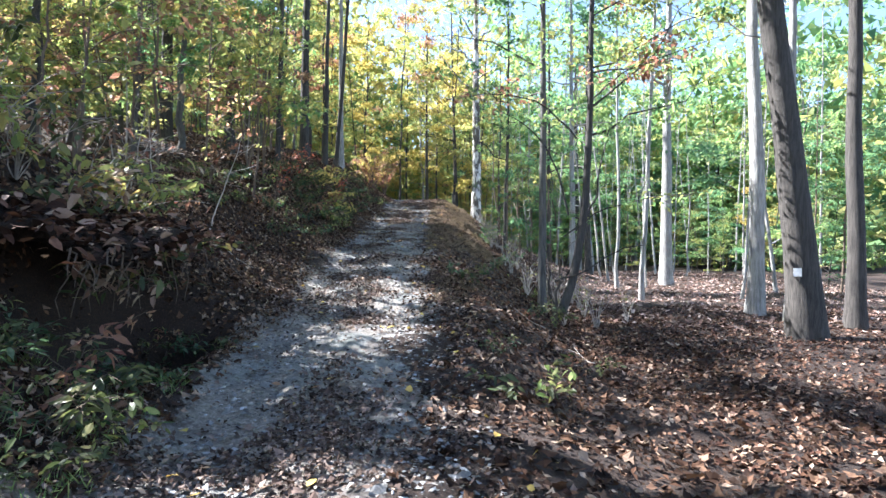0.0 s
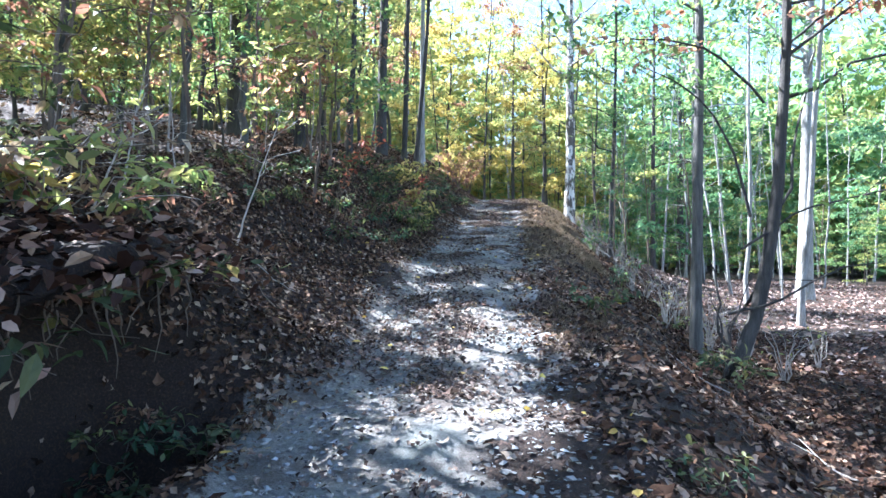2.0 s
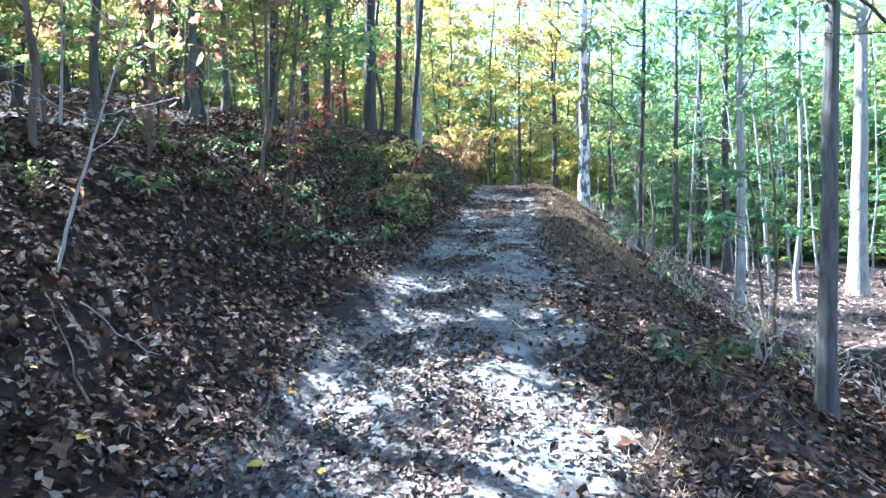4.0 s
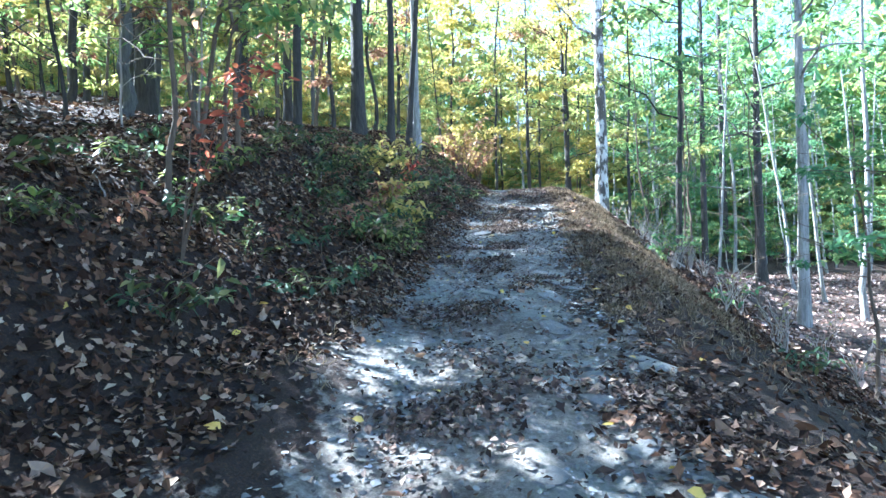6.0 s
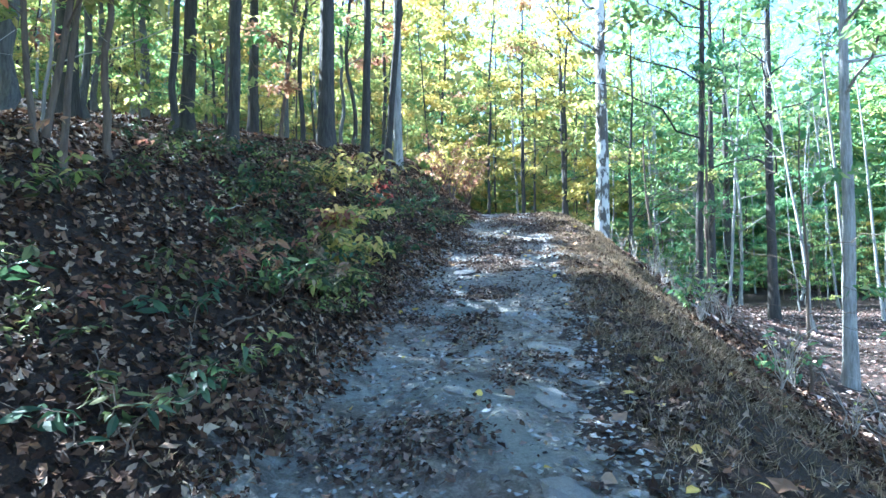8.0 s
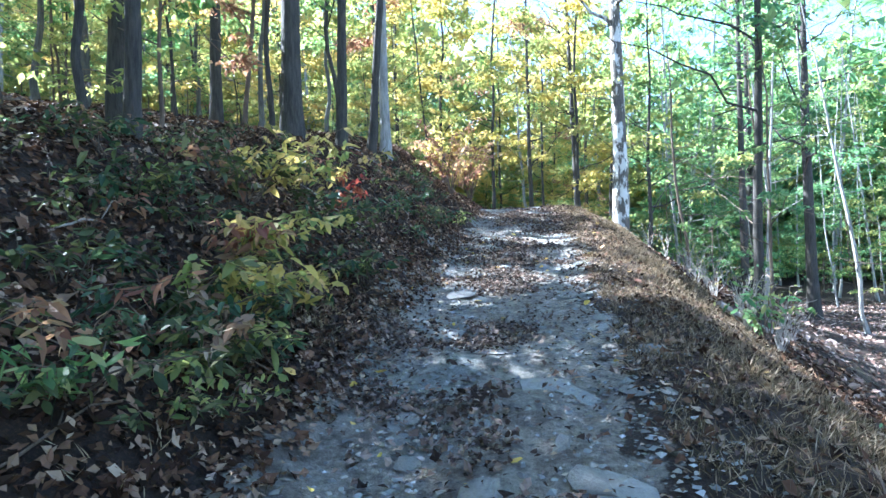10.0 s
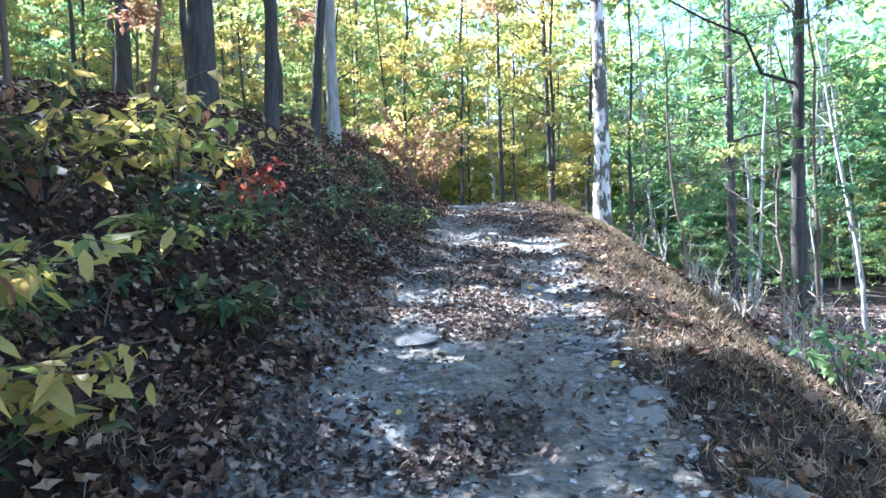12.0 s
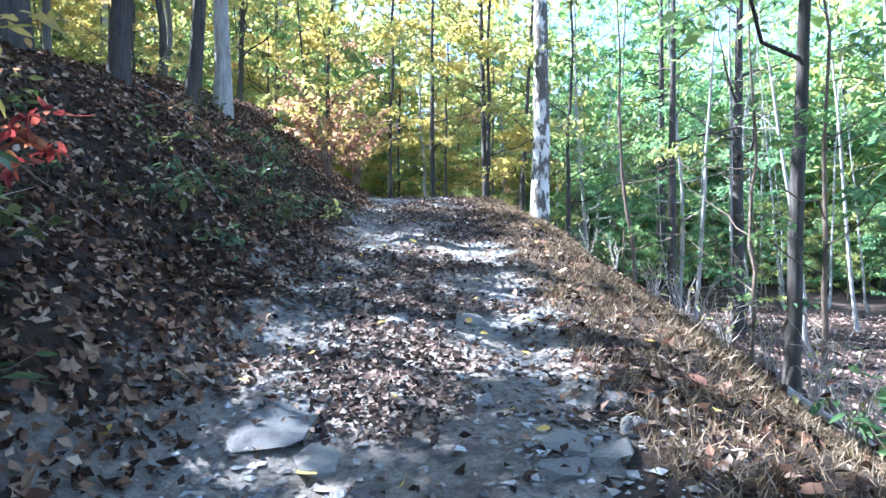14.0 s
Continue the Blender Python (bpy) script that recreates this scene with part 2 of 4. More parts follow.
def broad_leaves(P, L, rng, droop=0.4, wide=0.5, az=None, vary=0.25):
    """Near leaves: seven corners round a midrib, six triangles, curled."""
    n = len(P)
    L = (np.broadcast_to(L, (n,)) * np.clip(rng.normal(1, vary, n), 0.4, 1.7))[:, None]
    az = rng.uniform(0, 2 * np.pi, n) if az is None else az
    tilt = rng.normal(-droop, 0.35, n)
    d = np.stack([np.cos(az) * np.cos(tilt), np.sin(az) * np.cos(tilt), np.sin(tilt)], -1)
    roll = rng.normal(0, 0.5, n)
    h = np.stack([-np.sin(az), np.cos(az), np.zeros(n)], -1)
    s = h * np.cos(roll)[:, None] + np.cross(d, h) * np.sin(roll)[:, None]
    nr = np.cross(d, s)
    nr *= np.sign(nr[:, 2:3] + 1e-9)
    W = wide * L / 2
    c = rng.uniform(-0.15, 0.35, (n, 1)) * L
    at = lambda f, g, q: P + d * L * f + s * W * g - nr * c * q
    v = np.stack([P, at(0.3, 0.85, -0.3), at(0.65, 0.75, 0.2), at(1.0, 0, 1.0), at(0.65, -0.75, 0.2), at(0.3, -0.85, -0.3), at(0.5, 0, 0.15)], 1).reshape(-1, 3)
    i = np.arange(n)[:, None] * 7
    tri = np.array([[0, 1, 6], [1, 2, 6], [2, 3, 6], [3, 4, 6], [4, 5, 6], [5, 0, 6]])
    return v, (i[:, :, None] + tri[None]).reshape(-1, 3)


def lobed_leaves(P, L, rng):
    """Dead oak and maple leaves: eight ragged corners round a middle, crumpled."""
    n = len(P)
    L = (L * np.clip(rng.normal(1, 0.33, n), 0.45, 1.8))[:, None, None]
    az, tilt, roll = rng.uniform(0, 2 * np.pi, n), rng.normal(0, 0.35, n), rng.normal(0, 0.35, n)
    d = np.stack([np.cos(az) * np.cos(tilt), np.sin(az) * np.cos(tilt), np.sin(tilt)], -1)
    h = np.stack([-np.sin(az), np.cos(az), np.zeros(n)], -1)
    s = h * np.cos(roll)[:, None] + np.cross(d, h) * np.sin(roll)[:, None]
    nr = np.cross(d, s)
    th = np.linspace(0, 2 * np.pi, 8, endpoint=False)[None] + rng.normal(0, 0.12, (n, 8))
    rad = np.where(np.arange(8) % 2 == 0, 1.0, 0.66)[None] * rng.uniform(0.7, 1.15, (n, 8))
    curl = rng.uniform(-0.12, 0.3, (n, 1)) * np.cos(th) ** 2 + rng.normal(0, 0.07, (n, 8))
    w = rng.uniform(0.42, 0.85, (n, 1))
    ring = P[:, None] + L * 0.56 * ((np.cos(th) * rad)[..., None] * d[:, None] + (np.sin(th) * rad * w)[..., None] * s[:, None]) + L * curl[..., None] * nr[:, None]
    v = np.concatenate([ring, P[:, None]], 1).reshape(-1, 3)
    k = np.arange(8)
    tri = np.stack([k, (k + 1) % 8, np.full(8, 8)], -1)
    return v, (np.arange(n)[:, None, None] * 9 + tri[None]).reshape(-1, 3)


# ---- lie of the land ----
def lattice(ix, iy):
    h = np.sin(ix * 127.1 + iy * 311.7) * 43758.5453
    return h - np.floor(h)


def vnoise(x, y):
    ix, iy = np.floor(x), np.floor(y)
    fx, fy = x - ix, y - iy
    fx, fy = fx * fx * (3 - 2 * fx), fy * fy * (3 - 2 * fy)
    a, b = lattice(ix, iy), lattice(ix + 1, iy)
    c, d = lattice(ix, iy + 1), lattice(ix + 1, iy + 1)
    return (a * (1 - fx) + b * fx) * (1 - fy) + (c * (1 - fx) + d * fx) * fy - 0.5


def smooth_line(ys, zs, y):
    g = np.arange(-60, 200, 0.25)
    z = np.interp(g, ys, zs)
    k = np.exp(-np.linspace(-2, 2, 17) ** 2)
    z = np.convolve(np.pad(z, 8, mode="edge"), k / k.sum(), "valid")
    return np.interp(y, g, z)


def trail_z(y):
    return smooth_line([-60, -8, 0, 5, 7.6, 9.3, 12, 14, 17.4, 20, 21.6, 25, 28, 31, 35, 60, 200], [-0.6, -0.1, -0.02, 0.2, 0.55, 0.8, 1.28, 1.52, 1.95, 2.36, 2.6, 3.2, 3.75, 4.2, 4.35, 4.6, 8.0], y)


def trail_x(y):
    return smooth_line([-60, 0, 5, 8, 12, 17, 22, 26, 31, 40, 60, 200], [1.5, -0.5, -0.95, -1.0, -1.2, -1.35, -1.35, -1.4, -1.5, -2.6, -8, -30], y)


LEFT_U, LEFT_Z = [1.15, 1.6, 2.1, 2.8, 3.6, 4.5, 6, 10, 20, 40, 100, 500], [0, 0.22, 0.55, 1.2, 1.9, 2.2, 2.45, 3.2, 5.0, 8.0, 13.0, 20]
RIGHT_U, RIGHT_Z = [1.15, 1.7, 2.0, 2.5, 3.2, 4, 6, 8, 12, 500], [0, -0.08, -0.25, -0.55, -1.05, -1.6, -2.8, -3.7, -5, -8]


def land(x, y):
    """Height of the ground."""
    x, y = np.asarray(x, float), np.asarray(y, float)
    zc, u = trail_z(y), x - trail_x(y)
    rise = np.interp(y, [-10, 2, 4.5, 6.3, 8, 13, 16, 30], [0.5, 0.7, 1.1, 1.15, 0.85, 0.82, 1.0, 1.0])
    left = np.interp(-u, LEFT_U, LEFT_Z) * rise
    right = np.interp(u, RIGHT_U, RIGHT_Z)
    bench = -0.18 + 0.35 * vnoise(x * 0.11 + 3, y * 0.11) - 0.015 * np.maximum(0, x - 12)
    zr = zc + right
    hollow = -1.35 * np.exp(-((x + 3.15) / 0.62) ** 4 - ((y - 5.7) / 1.15) ** 4)
    hi = np.maximum(zr, bench) + 0.12 * np.exp(-np.abs(zr - bench) / 0.25)
    z = np.where(u < 0, zc + left, np.where(u < 1.15, zc, hi))
    on = np.clip((1.35 - np.abs(u)) / 0.4, 0, 1) * np.clip((y + 4) / 4, 0, 1)
    ruts = -0.06 * np.exp(-((np.abs(u + 0.1) - 0.62) / 0.24) ** 2) * (0.5 + vnoise(x * 0.7, y * 0.5 + 9))
    rough = np.where(u < -1.5, 0.34, 0.16) * vnoise(x * 0.9, y * 0.9) + 0.07 * vnoise(x * 2.7 + 5, y * 2.7) + 0.035 * vnoise(x * 7, y * 7 + 2)
    return z + on * (ruts + 0.45 * rough + 0.05 * vnoise(x * 5, y * 2.2) + 0.09 * vnoise(x * 1.3 + 4, y * 2.1)) + (1 - on) * rough + hollow


def grid_lines(a, b, step, far):
    lo, hi, g = [a], [b], step
    while lo[-1] > -far:
        g *= 1.16
        lo.append(lo[-1] - g)
    g = step
    while hi[-1] < far:
        g *= 1.16
        hi.append(hi[-1] + g)
    return np.array(lo[:0:-1] + list(np.arange(a, b - step / 2, step)) + hi)


XS, YS = grid_lines(-7.0, 4.5, 0.1, 900), grid_lines(-1.0, 33.0, 0.11, 900)
GX, GY = np.meshgrid(XS, YS)
GZ = land(GX, GY)


def surf(x, y):
    """Height of the ground sheet as it is meshed."""
    x, y = np.asarray(x, float), np.asarray(y, float)
    i = np.clip(np.searchsorted(XS, x) - 1, 0, len(XS) - 2)
    j = np.clip(np.searchsorted(YS, y) - 1, 0, len(YS) - 2)
    fx, fy = (x - XS[i]) / (XS[i + 1] - XS[i]), (y - YS[j]) / (YS[j + 1] - YS[j])
    return (GZ[j, i] * (1 - fx) + GZ[j, i + 1] * fx) * (1 - fy) + (GZ[j + 1, i] * (1 - fx) + GZ[j + 1, i + 1] * fx) * fy


def slope_ground():
    nx, ny = len(XS), len(YS)
    i = np.arange(ny - 1)[:, None] * nx + np.arange(nx - 1)[None]
    f = np.stack([i, i + 1, i + nx + 1, i + nx], -1).reshape(-1, 4)
    me = mesh_of("ground", np.stack([GX, GY, GZ], -1).reshape(-1, 3), f, GROUND, True)
    u = GX - trail_x(GY)
    right_in = np.interp(GY, [0, 5, 9, 13, 40], [0.15, 0.2, 0.12, 0.0, 0.0])  # the outer edge keeps in near the foot
    mask = np.clip((1.3 - right_in / 2 - np.abs(u + 0.31 + right_in / 2 + 0.55 * vnoise(GX * 1.3, GY * 0.9) + 0.45 * vnoise(GX * 4, GY * 4))) / 0.5, 0, 1) * np.clip((GY + 30) / 4, 0, 1)
    strip = np.exp(-((u + 0.1) / 0.28) ** 2) * 0.35
    at = me.attributes.new("trail", "FLOAT", "POINT")
    at.data.foreach_set("value", np.clip(mask - strip, 0, 1).astype(np.float32).ravel())
    tagged(new("ground", me), "brown forest floor with a pale grey dirt track climbing a bank", "ground", kind="structure")


slope_ground()


# ---- gaps in the canopy ----
SUNWARD = np.array([math.sin(sa) * math.cos(se), math.cos(sa) * math.cos(se), math.sin(se)])
# sun patches kept clear of leaf shade: centre x, y and half sizes
SUN_PATCHES = [(-1.0, 3.0, 1.0, 0.6), (-1.8, 5.1, 0.5, 0.45), (1.7, 4.4, 1.5, 0.7), (-0.85, 6.9, 1.1, 1.1), (-1.25, 9.3, 1.15, 1.0), (-2.5, 8.9, 0.6, 0.5), (-2.4, 12.7, 0.9, 0.9), (-1.6, 11.4, 0.7, 0.35),
        (-1.2, 21.6, 1.5, 0.8), (0.5, 20.4, 1.3, 1.0), (-1.3, 24.5, 1.0, 0.5), (0.3, 25.5, 1.0, 1.6), (0.5, 29.0, 1.0, 1.8), (3.2, 21.5, 1.3, 3.0), (4.6, 26.0, 1.5, 5.0), (7.0, 19.0, 3.4, 2.2), (8.4, 28.5, 5.0, 6.0), (11.5, 34.0, 7.0, 9.0), (5.2, 34.0, 2.5, 5.0)]


def sun_gap(P):
    """True for points whose shade would fall into one of the sun patches."""
    zg = trail_z(P[:, 1])
    for _ in range(3):
        hit = P - SUNWARD * ((P[:, 2] - zg) / SUNWARD[2])[:, None]
        zg = np.where(hit[:, 0] > 3, -0.2, trail_z(hit[:, 1]))
    wave = 1.7 * vnoise(hit[:, 0] * 2.3, hit[:, 1] * 2.3)
    inside = np.zeros(len(P), bool)
    for a, b, rx, ry in SUN_PATCHES:
        inside |= ((hit[:, 0] - a) / rx) ** 2 + ((hit[:, 1] - b) / ry) ** 2 + wave < 1
    return inside


# ---- trees ----
def limb_path(rng, start, az, length, up, bend=0.25, n=7):
    s = np.linspace(0, 1, n)
    d = np.array([math.cos(az) * math.cos(up), math.sin(az) * math.cos(up), math.sin(up)])
    side = np.array([-math.sin(az), math.cos(az), 0])
    p = np.asarray(start) + length * (s[:, None] * d + (s ** 2)[:, None] * (side * rng.normal(0, bend) + np.array([0, 0, rng.normal(0.05, bend)])))
    p[1:-1] += rng.normal(0, 0.02 * length, (n - 2, 3))
    return p


def tree(name, rng, height, radius, bark, leafs, leaf=0.14, leaves=2500, crown_from=0.35, reach=2.5, limbs=14, lean=(0, 0), bend=0.25, hero=False, fork=None, spread=0.45, label="", category="tree", taper=0.75, sides=8, rise=0.4, site=None, kick=0.0):
    """One tree: a tapered trunk, limbs with twigs, and a crown of single leaves. leafs: materials shared out over the limbs."""
    top = new(name)
    n = 16 if hero else 11
    s = np.linspace(0, 1, n) ** 1.15
    path = np.stack([lean[0] * s ** 1.1 * height + np.cumsum(rng.normal(0, bend * 0.09, n)), lean[1] * s ** 1.1 * height + np.cumsum(rng.normal(0, bend * 0.09, n)), s * height], -1)
    path[:, 0] += kick * (1 - np.exp(-s * height / 1.1))
    path[0, :2] = 0
    path[:, 2] -= 0.15
    rad = radius * (1 - taper * s) * (1 + 0.4 * np.exp(-s * height / (3.0 * radius + 0.05)))
    chunks = [tube(path, rad, sides + 5 if hero else sides, 0.06, rng)]
    at = lambda h: np.array([np.interp(h, s, path[:, k]) for k in range(3)])
    wood, pts = [], []
    for i in range(limbs):
        h = crown_from + (1 - crown_from) * (i + rng.uniform(0, 0.9)) / limbs
        ln = reach * (1.15 - 0.6 * max(0, (h - crown_from) / (1 - crown_from + 1e-6))) * rng.uniform(0.6, 1.15)
        p = limb_path(rng, at(h), rng.uniform(0, 2 * math.pi), ln, rng.uniform(rise - 0.3, rise + 0.3), 0.2, 7 if hero else 5)
        r0 = float(np.interp(h, s, rad)) * 0.42
        mine = [tube(p, np.linspace(r0, max(0.004, r0 * 0.12), len(p)), 5 if hero else 4)]
        cl = [p[2:]]
        for k in range(3 if hero else 2):
            q = limb_path(rng, p[rng.integers(1, len(p) - 1)], rng.uniform(0, 2 * math.pi), ln * rng.uniform(0.3, 0.6), rng.uniform(-0.3, 0.4), 0.2, 4)
            mine.append(tube(q, np.linspace(r0 * 0.3, 0.003, 4), 3))
            cl.append(q[1:])
        wood.append(joined(mine))
        pts.append(np.concatenate(cl))
    child("trunk", mesh_of("trunk", *chunks[0], bark, True), top)
    if fork:
        for h, az, ln, up, r in fork:
            p = limb_path(rng, at(h), az, ln, up, 0.08, 9)
            child("stem", mesh_of("stem", *tube(p, np.linspace(r, r * 0.3, 9), 9, 0.05, rng), bark, True), top)
    if hero:
        for w in wood:
            child("limb", mesh_of("limb", *w, bark, True), top)
    elif wood:
        tagged(child("twig_spray", mesh_of("twig_spray", *joined(wood), bark, True), top), kind="stuff")
    if leaves and pts:
        for k, mat in enumerate(leafs):
            mine = pts[k::len(leafs)]
            if not mine:
                continue
            P = np.concatenate(mine)
            m = int(leaves / len(leafs))
            cc = P[rng.integers(0, len(P), max(4, m // (26 if spread < 0.6 else 70)))]
            cc = cc + rng.normal(0, 1, cc.shape) * spread * np.array([0.8, 0.8, 0.4])
            c = cc[rng.integers(0, len(cc), m)] + rng.normal(0, 1, (m, 3)) * spread * np.array([0.42, 0.42, 0.13])
            # leaves over the chosen sun patches are left out
            if site is not None:
                c = c[~sun_gap(c + np.array([site[0], site[1], float(surf(*site))]))]
            child("crown", mesh_of("crown", *leaf_quads(c, leaf, rng), mat), top)
    return tagged(top, label, category)


def stand(ob, x, y, turn=0, size=1.0, sink=0.0, tip=(0, 0)):
    ob.matrix_basis = Matrix.Translation((x, y, float(surf(x, y)) - sink)) @ pose(0, 0, 0, *tip, turn) @ Matrix.Scale(size, 4)
    return ob


R = np.random.default_rng(7)

# single trees: x, y, radius, height, bark, lean x, lean y, crown start, label
OAK = "tall grey-brown forest tree with furrowed bark on the leafy bank"
PALE = "pale grey slender tree on the lower bench"
HEROES = [
    (6.72, 10.5, 0.27, 19, BARK, -0.13, 0.0, 0.42, "large dark furrowed trunk leaning over the bench"),
    (8.39, 11.6, 0.17, 16, BARK, 0.0, 0.0, 0.4, "grey-brown forest tree on the leaf-covered bench"),
    (7.71, 14.1, 0.19, 17, BARK_PALE, 0.0, 0.0, 0.45, PALE),
    (7.9, 13.0, 0.12, 14, BARK_PALE, 0.01, 0.0, 0.45, PALE),
    (11.38, 29.1, 0.3, 20, BARK_PALE, 0.01, 0.0, 0.45, PALE),
    (5.33, 23.5, 0.14, 14, BARK_PALE, 0.0, 0.0, 0.4, PALE),
    (7.0, 37.5, 0.16, 16, BARK, 0.0, 0.0, 0.4, "thin dark tree standing below the track"),
    (11.78, 50.4, 0.3, 18, BARK, 0.0, 0.0, 0.35, PALE),
    (9.73, 38.1, 0.22, 17, BARK, 0.0, 0.0, 0.35, PALE),
    (2.6, 24.0, 0.085, 12, BARK, 0.015, 0.0, 0.3, "thin dark young tree on the slope below the track"),
    (-12.7, 23.8, 0.21, 18, BARK, 0.0, 0.0, 0.4, OAK),
    (-8.39, 22.3, 0.14, 16, BARK, 0.03, 0.0, 0.4, OAK),
    (-5.5, 18.9, 0.09, 13, BARK, 0.03, 0.0, 0.4, OAK),
    (-10.2, 21.0, 0.22, 18, BARK, 0.02, 0.0, 0.4, OAK),
    (-9.3, 27.0, 0.15, 17, BARK, 0.0, 0.0, 0.4, OAK),
    (-5.75, 23.7, 0.19, 18, BARK, 0.02, 0.0, 0.62, OAK),
    (-5.1, 24.6, 0.1, 15, BARK, 0.03, 0.0, 0.45, OAK),
    (-5.0, 26.4, 0.1, 16, BARK, 0.08, 0.0, 0.45, OAK),
    (-4.9, 27.4, 0.13, 18, BARK_PALE, 0.0, 0.0, 0.45, "straight pale grey trunk at the top of the leafy bank"),
    (2.1, 36.2, 0.33, 20, BARK_WHITE, 0.0, 0.0, 0.4, "big flaking white-patched trunk beside the crest of the track"),
    (1.1, 43, 0.17, 17, BARK, -0.03, 0.0, 0.4, "grey tree with yellowing crown past the crest"),
    (-1.35, 48, 0.15, 17, BARK, 0.0, 0.0, 0.25, "dark thin trunk with yellow crown past the crest"),
    (2.6, 44, 0.14, 16, BARK, 0.05, 0.0, 0.35, "leaning dark trunk past the crest"),
]
for i, (x, y, r, h, bark, lx, ly, cf, label) in enumerate(HEROES):
    kinds = [YELLOW, LIME] if y > 35 and x < 3 else ([LIME, GREEN] if x < 0 else [GREEN, TEAL])
    stand(tree("tree", R, h, r, bark, kinds, 0.23, 1700 if x < 4 else 1300, cf, 3.4, 14, (lx, ly), 0.2, True, spread=0.7, label=label, site=(x, y)), x, y)

def bough(rng, parent, points, r, leafs, leaf, count, along=0.35, spread=0.12, wood=TWIG):
    """A bent limb through a few points, with side twigs and a flat spray of leaves, as parts of its tree."""
    points = np.asarray(points, float)
    s = np.linspace(0, 1, 12)
    k = np.linspace(0, 1, len(points))
    p = np.stack([np.interp(s, k, points[:, a]) for a in range(3)], -1)
    p[1:-1] = (p[:-2] + 2 * p[1:-1] + p[2:]) / 4
    p[1:-1] += rng.normal(0, 0.012, (10, 3))
    limb = child("limb", mesh_of("limb", *tube(p, np.linspace(r, r * 0.25, 12), 6), wood, True), parent)
    ends = [p[int(12 * along):]]
    for _ in range(7 if count else 2):
        q = limb_path(rng, p[int(rng.integers(int(12 * along), 11))], rng.uniform(0, 6.28), np.linalg.norm(p[-1] - p[0]) * rng.uniform(0.2, 0.4), rng.uniform(-0.3, 0.25), 0.15, 5)
        child("twig", mesh_of("twig", *tube(q, np.linspace(r * 0.35, 0.002, 5), 4), wood, True), limb)
        ends.append(q[1:])
    if count:
        P = np.concatenate(ends)
        P = P[rng.integers(0, len(P), count)] + rng.normal(0, 1, (count, 3)) * spread * np.array([1, 1, 0.35])
        P = P[~sun_gap(P + np.array(parent.matrix_basis.translation))]
        for q, mat in enumerate(leafs):
            child("foliage", mesh_of("foliage", *broad_leaves(P[q::len(leafs)], leaf, rng, 0.35, 0.5), mat), limb)


# the forked young tree and its straight neighbour beside the track
FORKED = stand(tree("tree", R, 9, 0.085, BARK, [GREEN, LIME, RUST], 0.14, 1800, 0.36, 2.4, 11, (0.015, 0.0), 0.15, True, [(0.015, 1.9, 1.5, 1.45, 0.022), (0.03, 0.4, 3.6, 1.2, 0.035), (0.02, 3.4, 1.1, 1.4, 0.014), (0.01, 5.2, 1.3, 1.4, 0.016)], label="young forked tree with several curved grey stems beside the track", kick=0.72), 1.94, 10.4)
stand(tree("tree", R, 11, 0.085, BARK_GREY, [GREEN, TEAL], 0.14, 1800, 0.33, 2.4, 11, (0.0, 0.0), 0.1, True, label="straight slender grey tree beside the forked one"), 2.04, 11.7)
bough(R, FORKED, [(0.35, 0, 2.0), (0.1, 0, 3.0), (-0.4, 0.1, 3.7), (-1.0, 0.2, 4.0)], 0.02, [GREEN], 0.1, 0, wood=BARK)
bough(R, FORKED, [(0.5, 0, 3.4), (-0.2, -0.3, 4.0), (-1.1, -0.5, 4.1), (-1.9, -0.6, 3.95)], 0.018, [RUST, RUST, LIME], 0.11, 150, wood=BARK)
bough(R, FORKED, [(0.7, 0, 4.0), (1.2, -0.5, 4.5), (2.0, -0.8, 4.6)], 0.018, [RUST, RUST], 0.11, 110, wood=BARK)
bough(R, FORKED, [(0.25, 0, 1.6), (0.9, -0.1, 2.1), (1.9, -0.2, 2.35), (2.7, -0.2, 2.3)], 0.018, [GREEN, LIME], 0.1, 130, wood=BARK)
bough(R, FORKED, [(0.1, 0, 0.8), (0.6, -0.2, 0.95), (1.2, -0.3, 1.4), (1.6, -0.3, 1.45)], 0.022, [GREEN], 0.1, 0, wood=BARK)

# close-crowned trees added on the shelf to cast shade on the bank and track
SHELF = [(-7.2, 8.6, 15), (-9.6, 14.6, 12), (-12.2, 13.0, 13), (-12.6, 17.0, 13), (-12.0, 21.2, 13), (-11.6, 25.2, 13), (-10.2, 21.6, 12), (-14.0, 8.0, 13), (-15.0, 12.0, 13), (-12.0, 30.5, 13), (-11.0, 9.6, 12), (-6.6, 2.5, 12), (-9.0, 34.0, 12),
         (-8.4, 11.6, 14), (-8.0, 17.4, 11), (-7.6, 20.4, 12), (-7.4, 26.2, 12), (-7.0, 29.6, 12), (-8.8, 5.2, 14), (-12.4, 5.0, 13), (-10.0, 18.4, 13), (-9.6, 30.0, 13), (-14.6, 27.0, 14), (-7.8, 14.2, 10), (-6.2, 6.6, 15), (-8.2, 3.6, 15)]
for x, y, h in SHELF:
    stand(tree("tree", R, h, R.uniform(0.06, 0.12), BARK_GREY if R.random() < 0.5 else BARK, [GREEN, LIME], 0.25, 2100, 0.26, 2.8, 16, (0.02, 0.0), 0.8, True, spread=0.8, label="close-crowned green and yellow shade tree added on the wooded shelf", site=(x, y)), x, y)

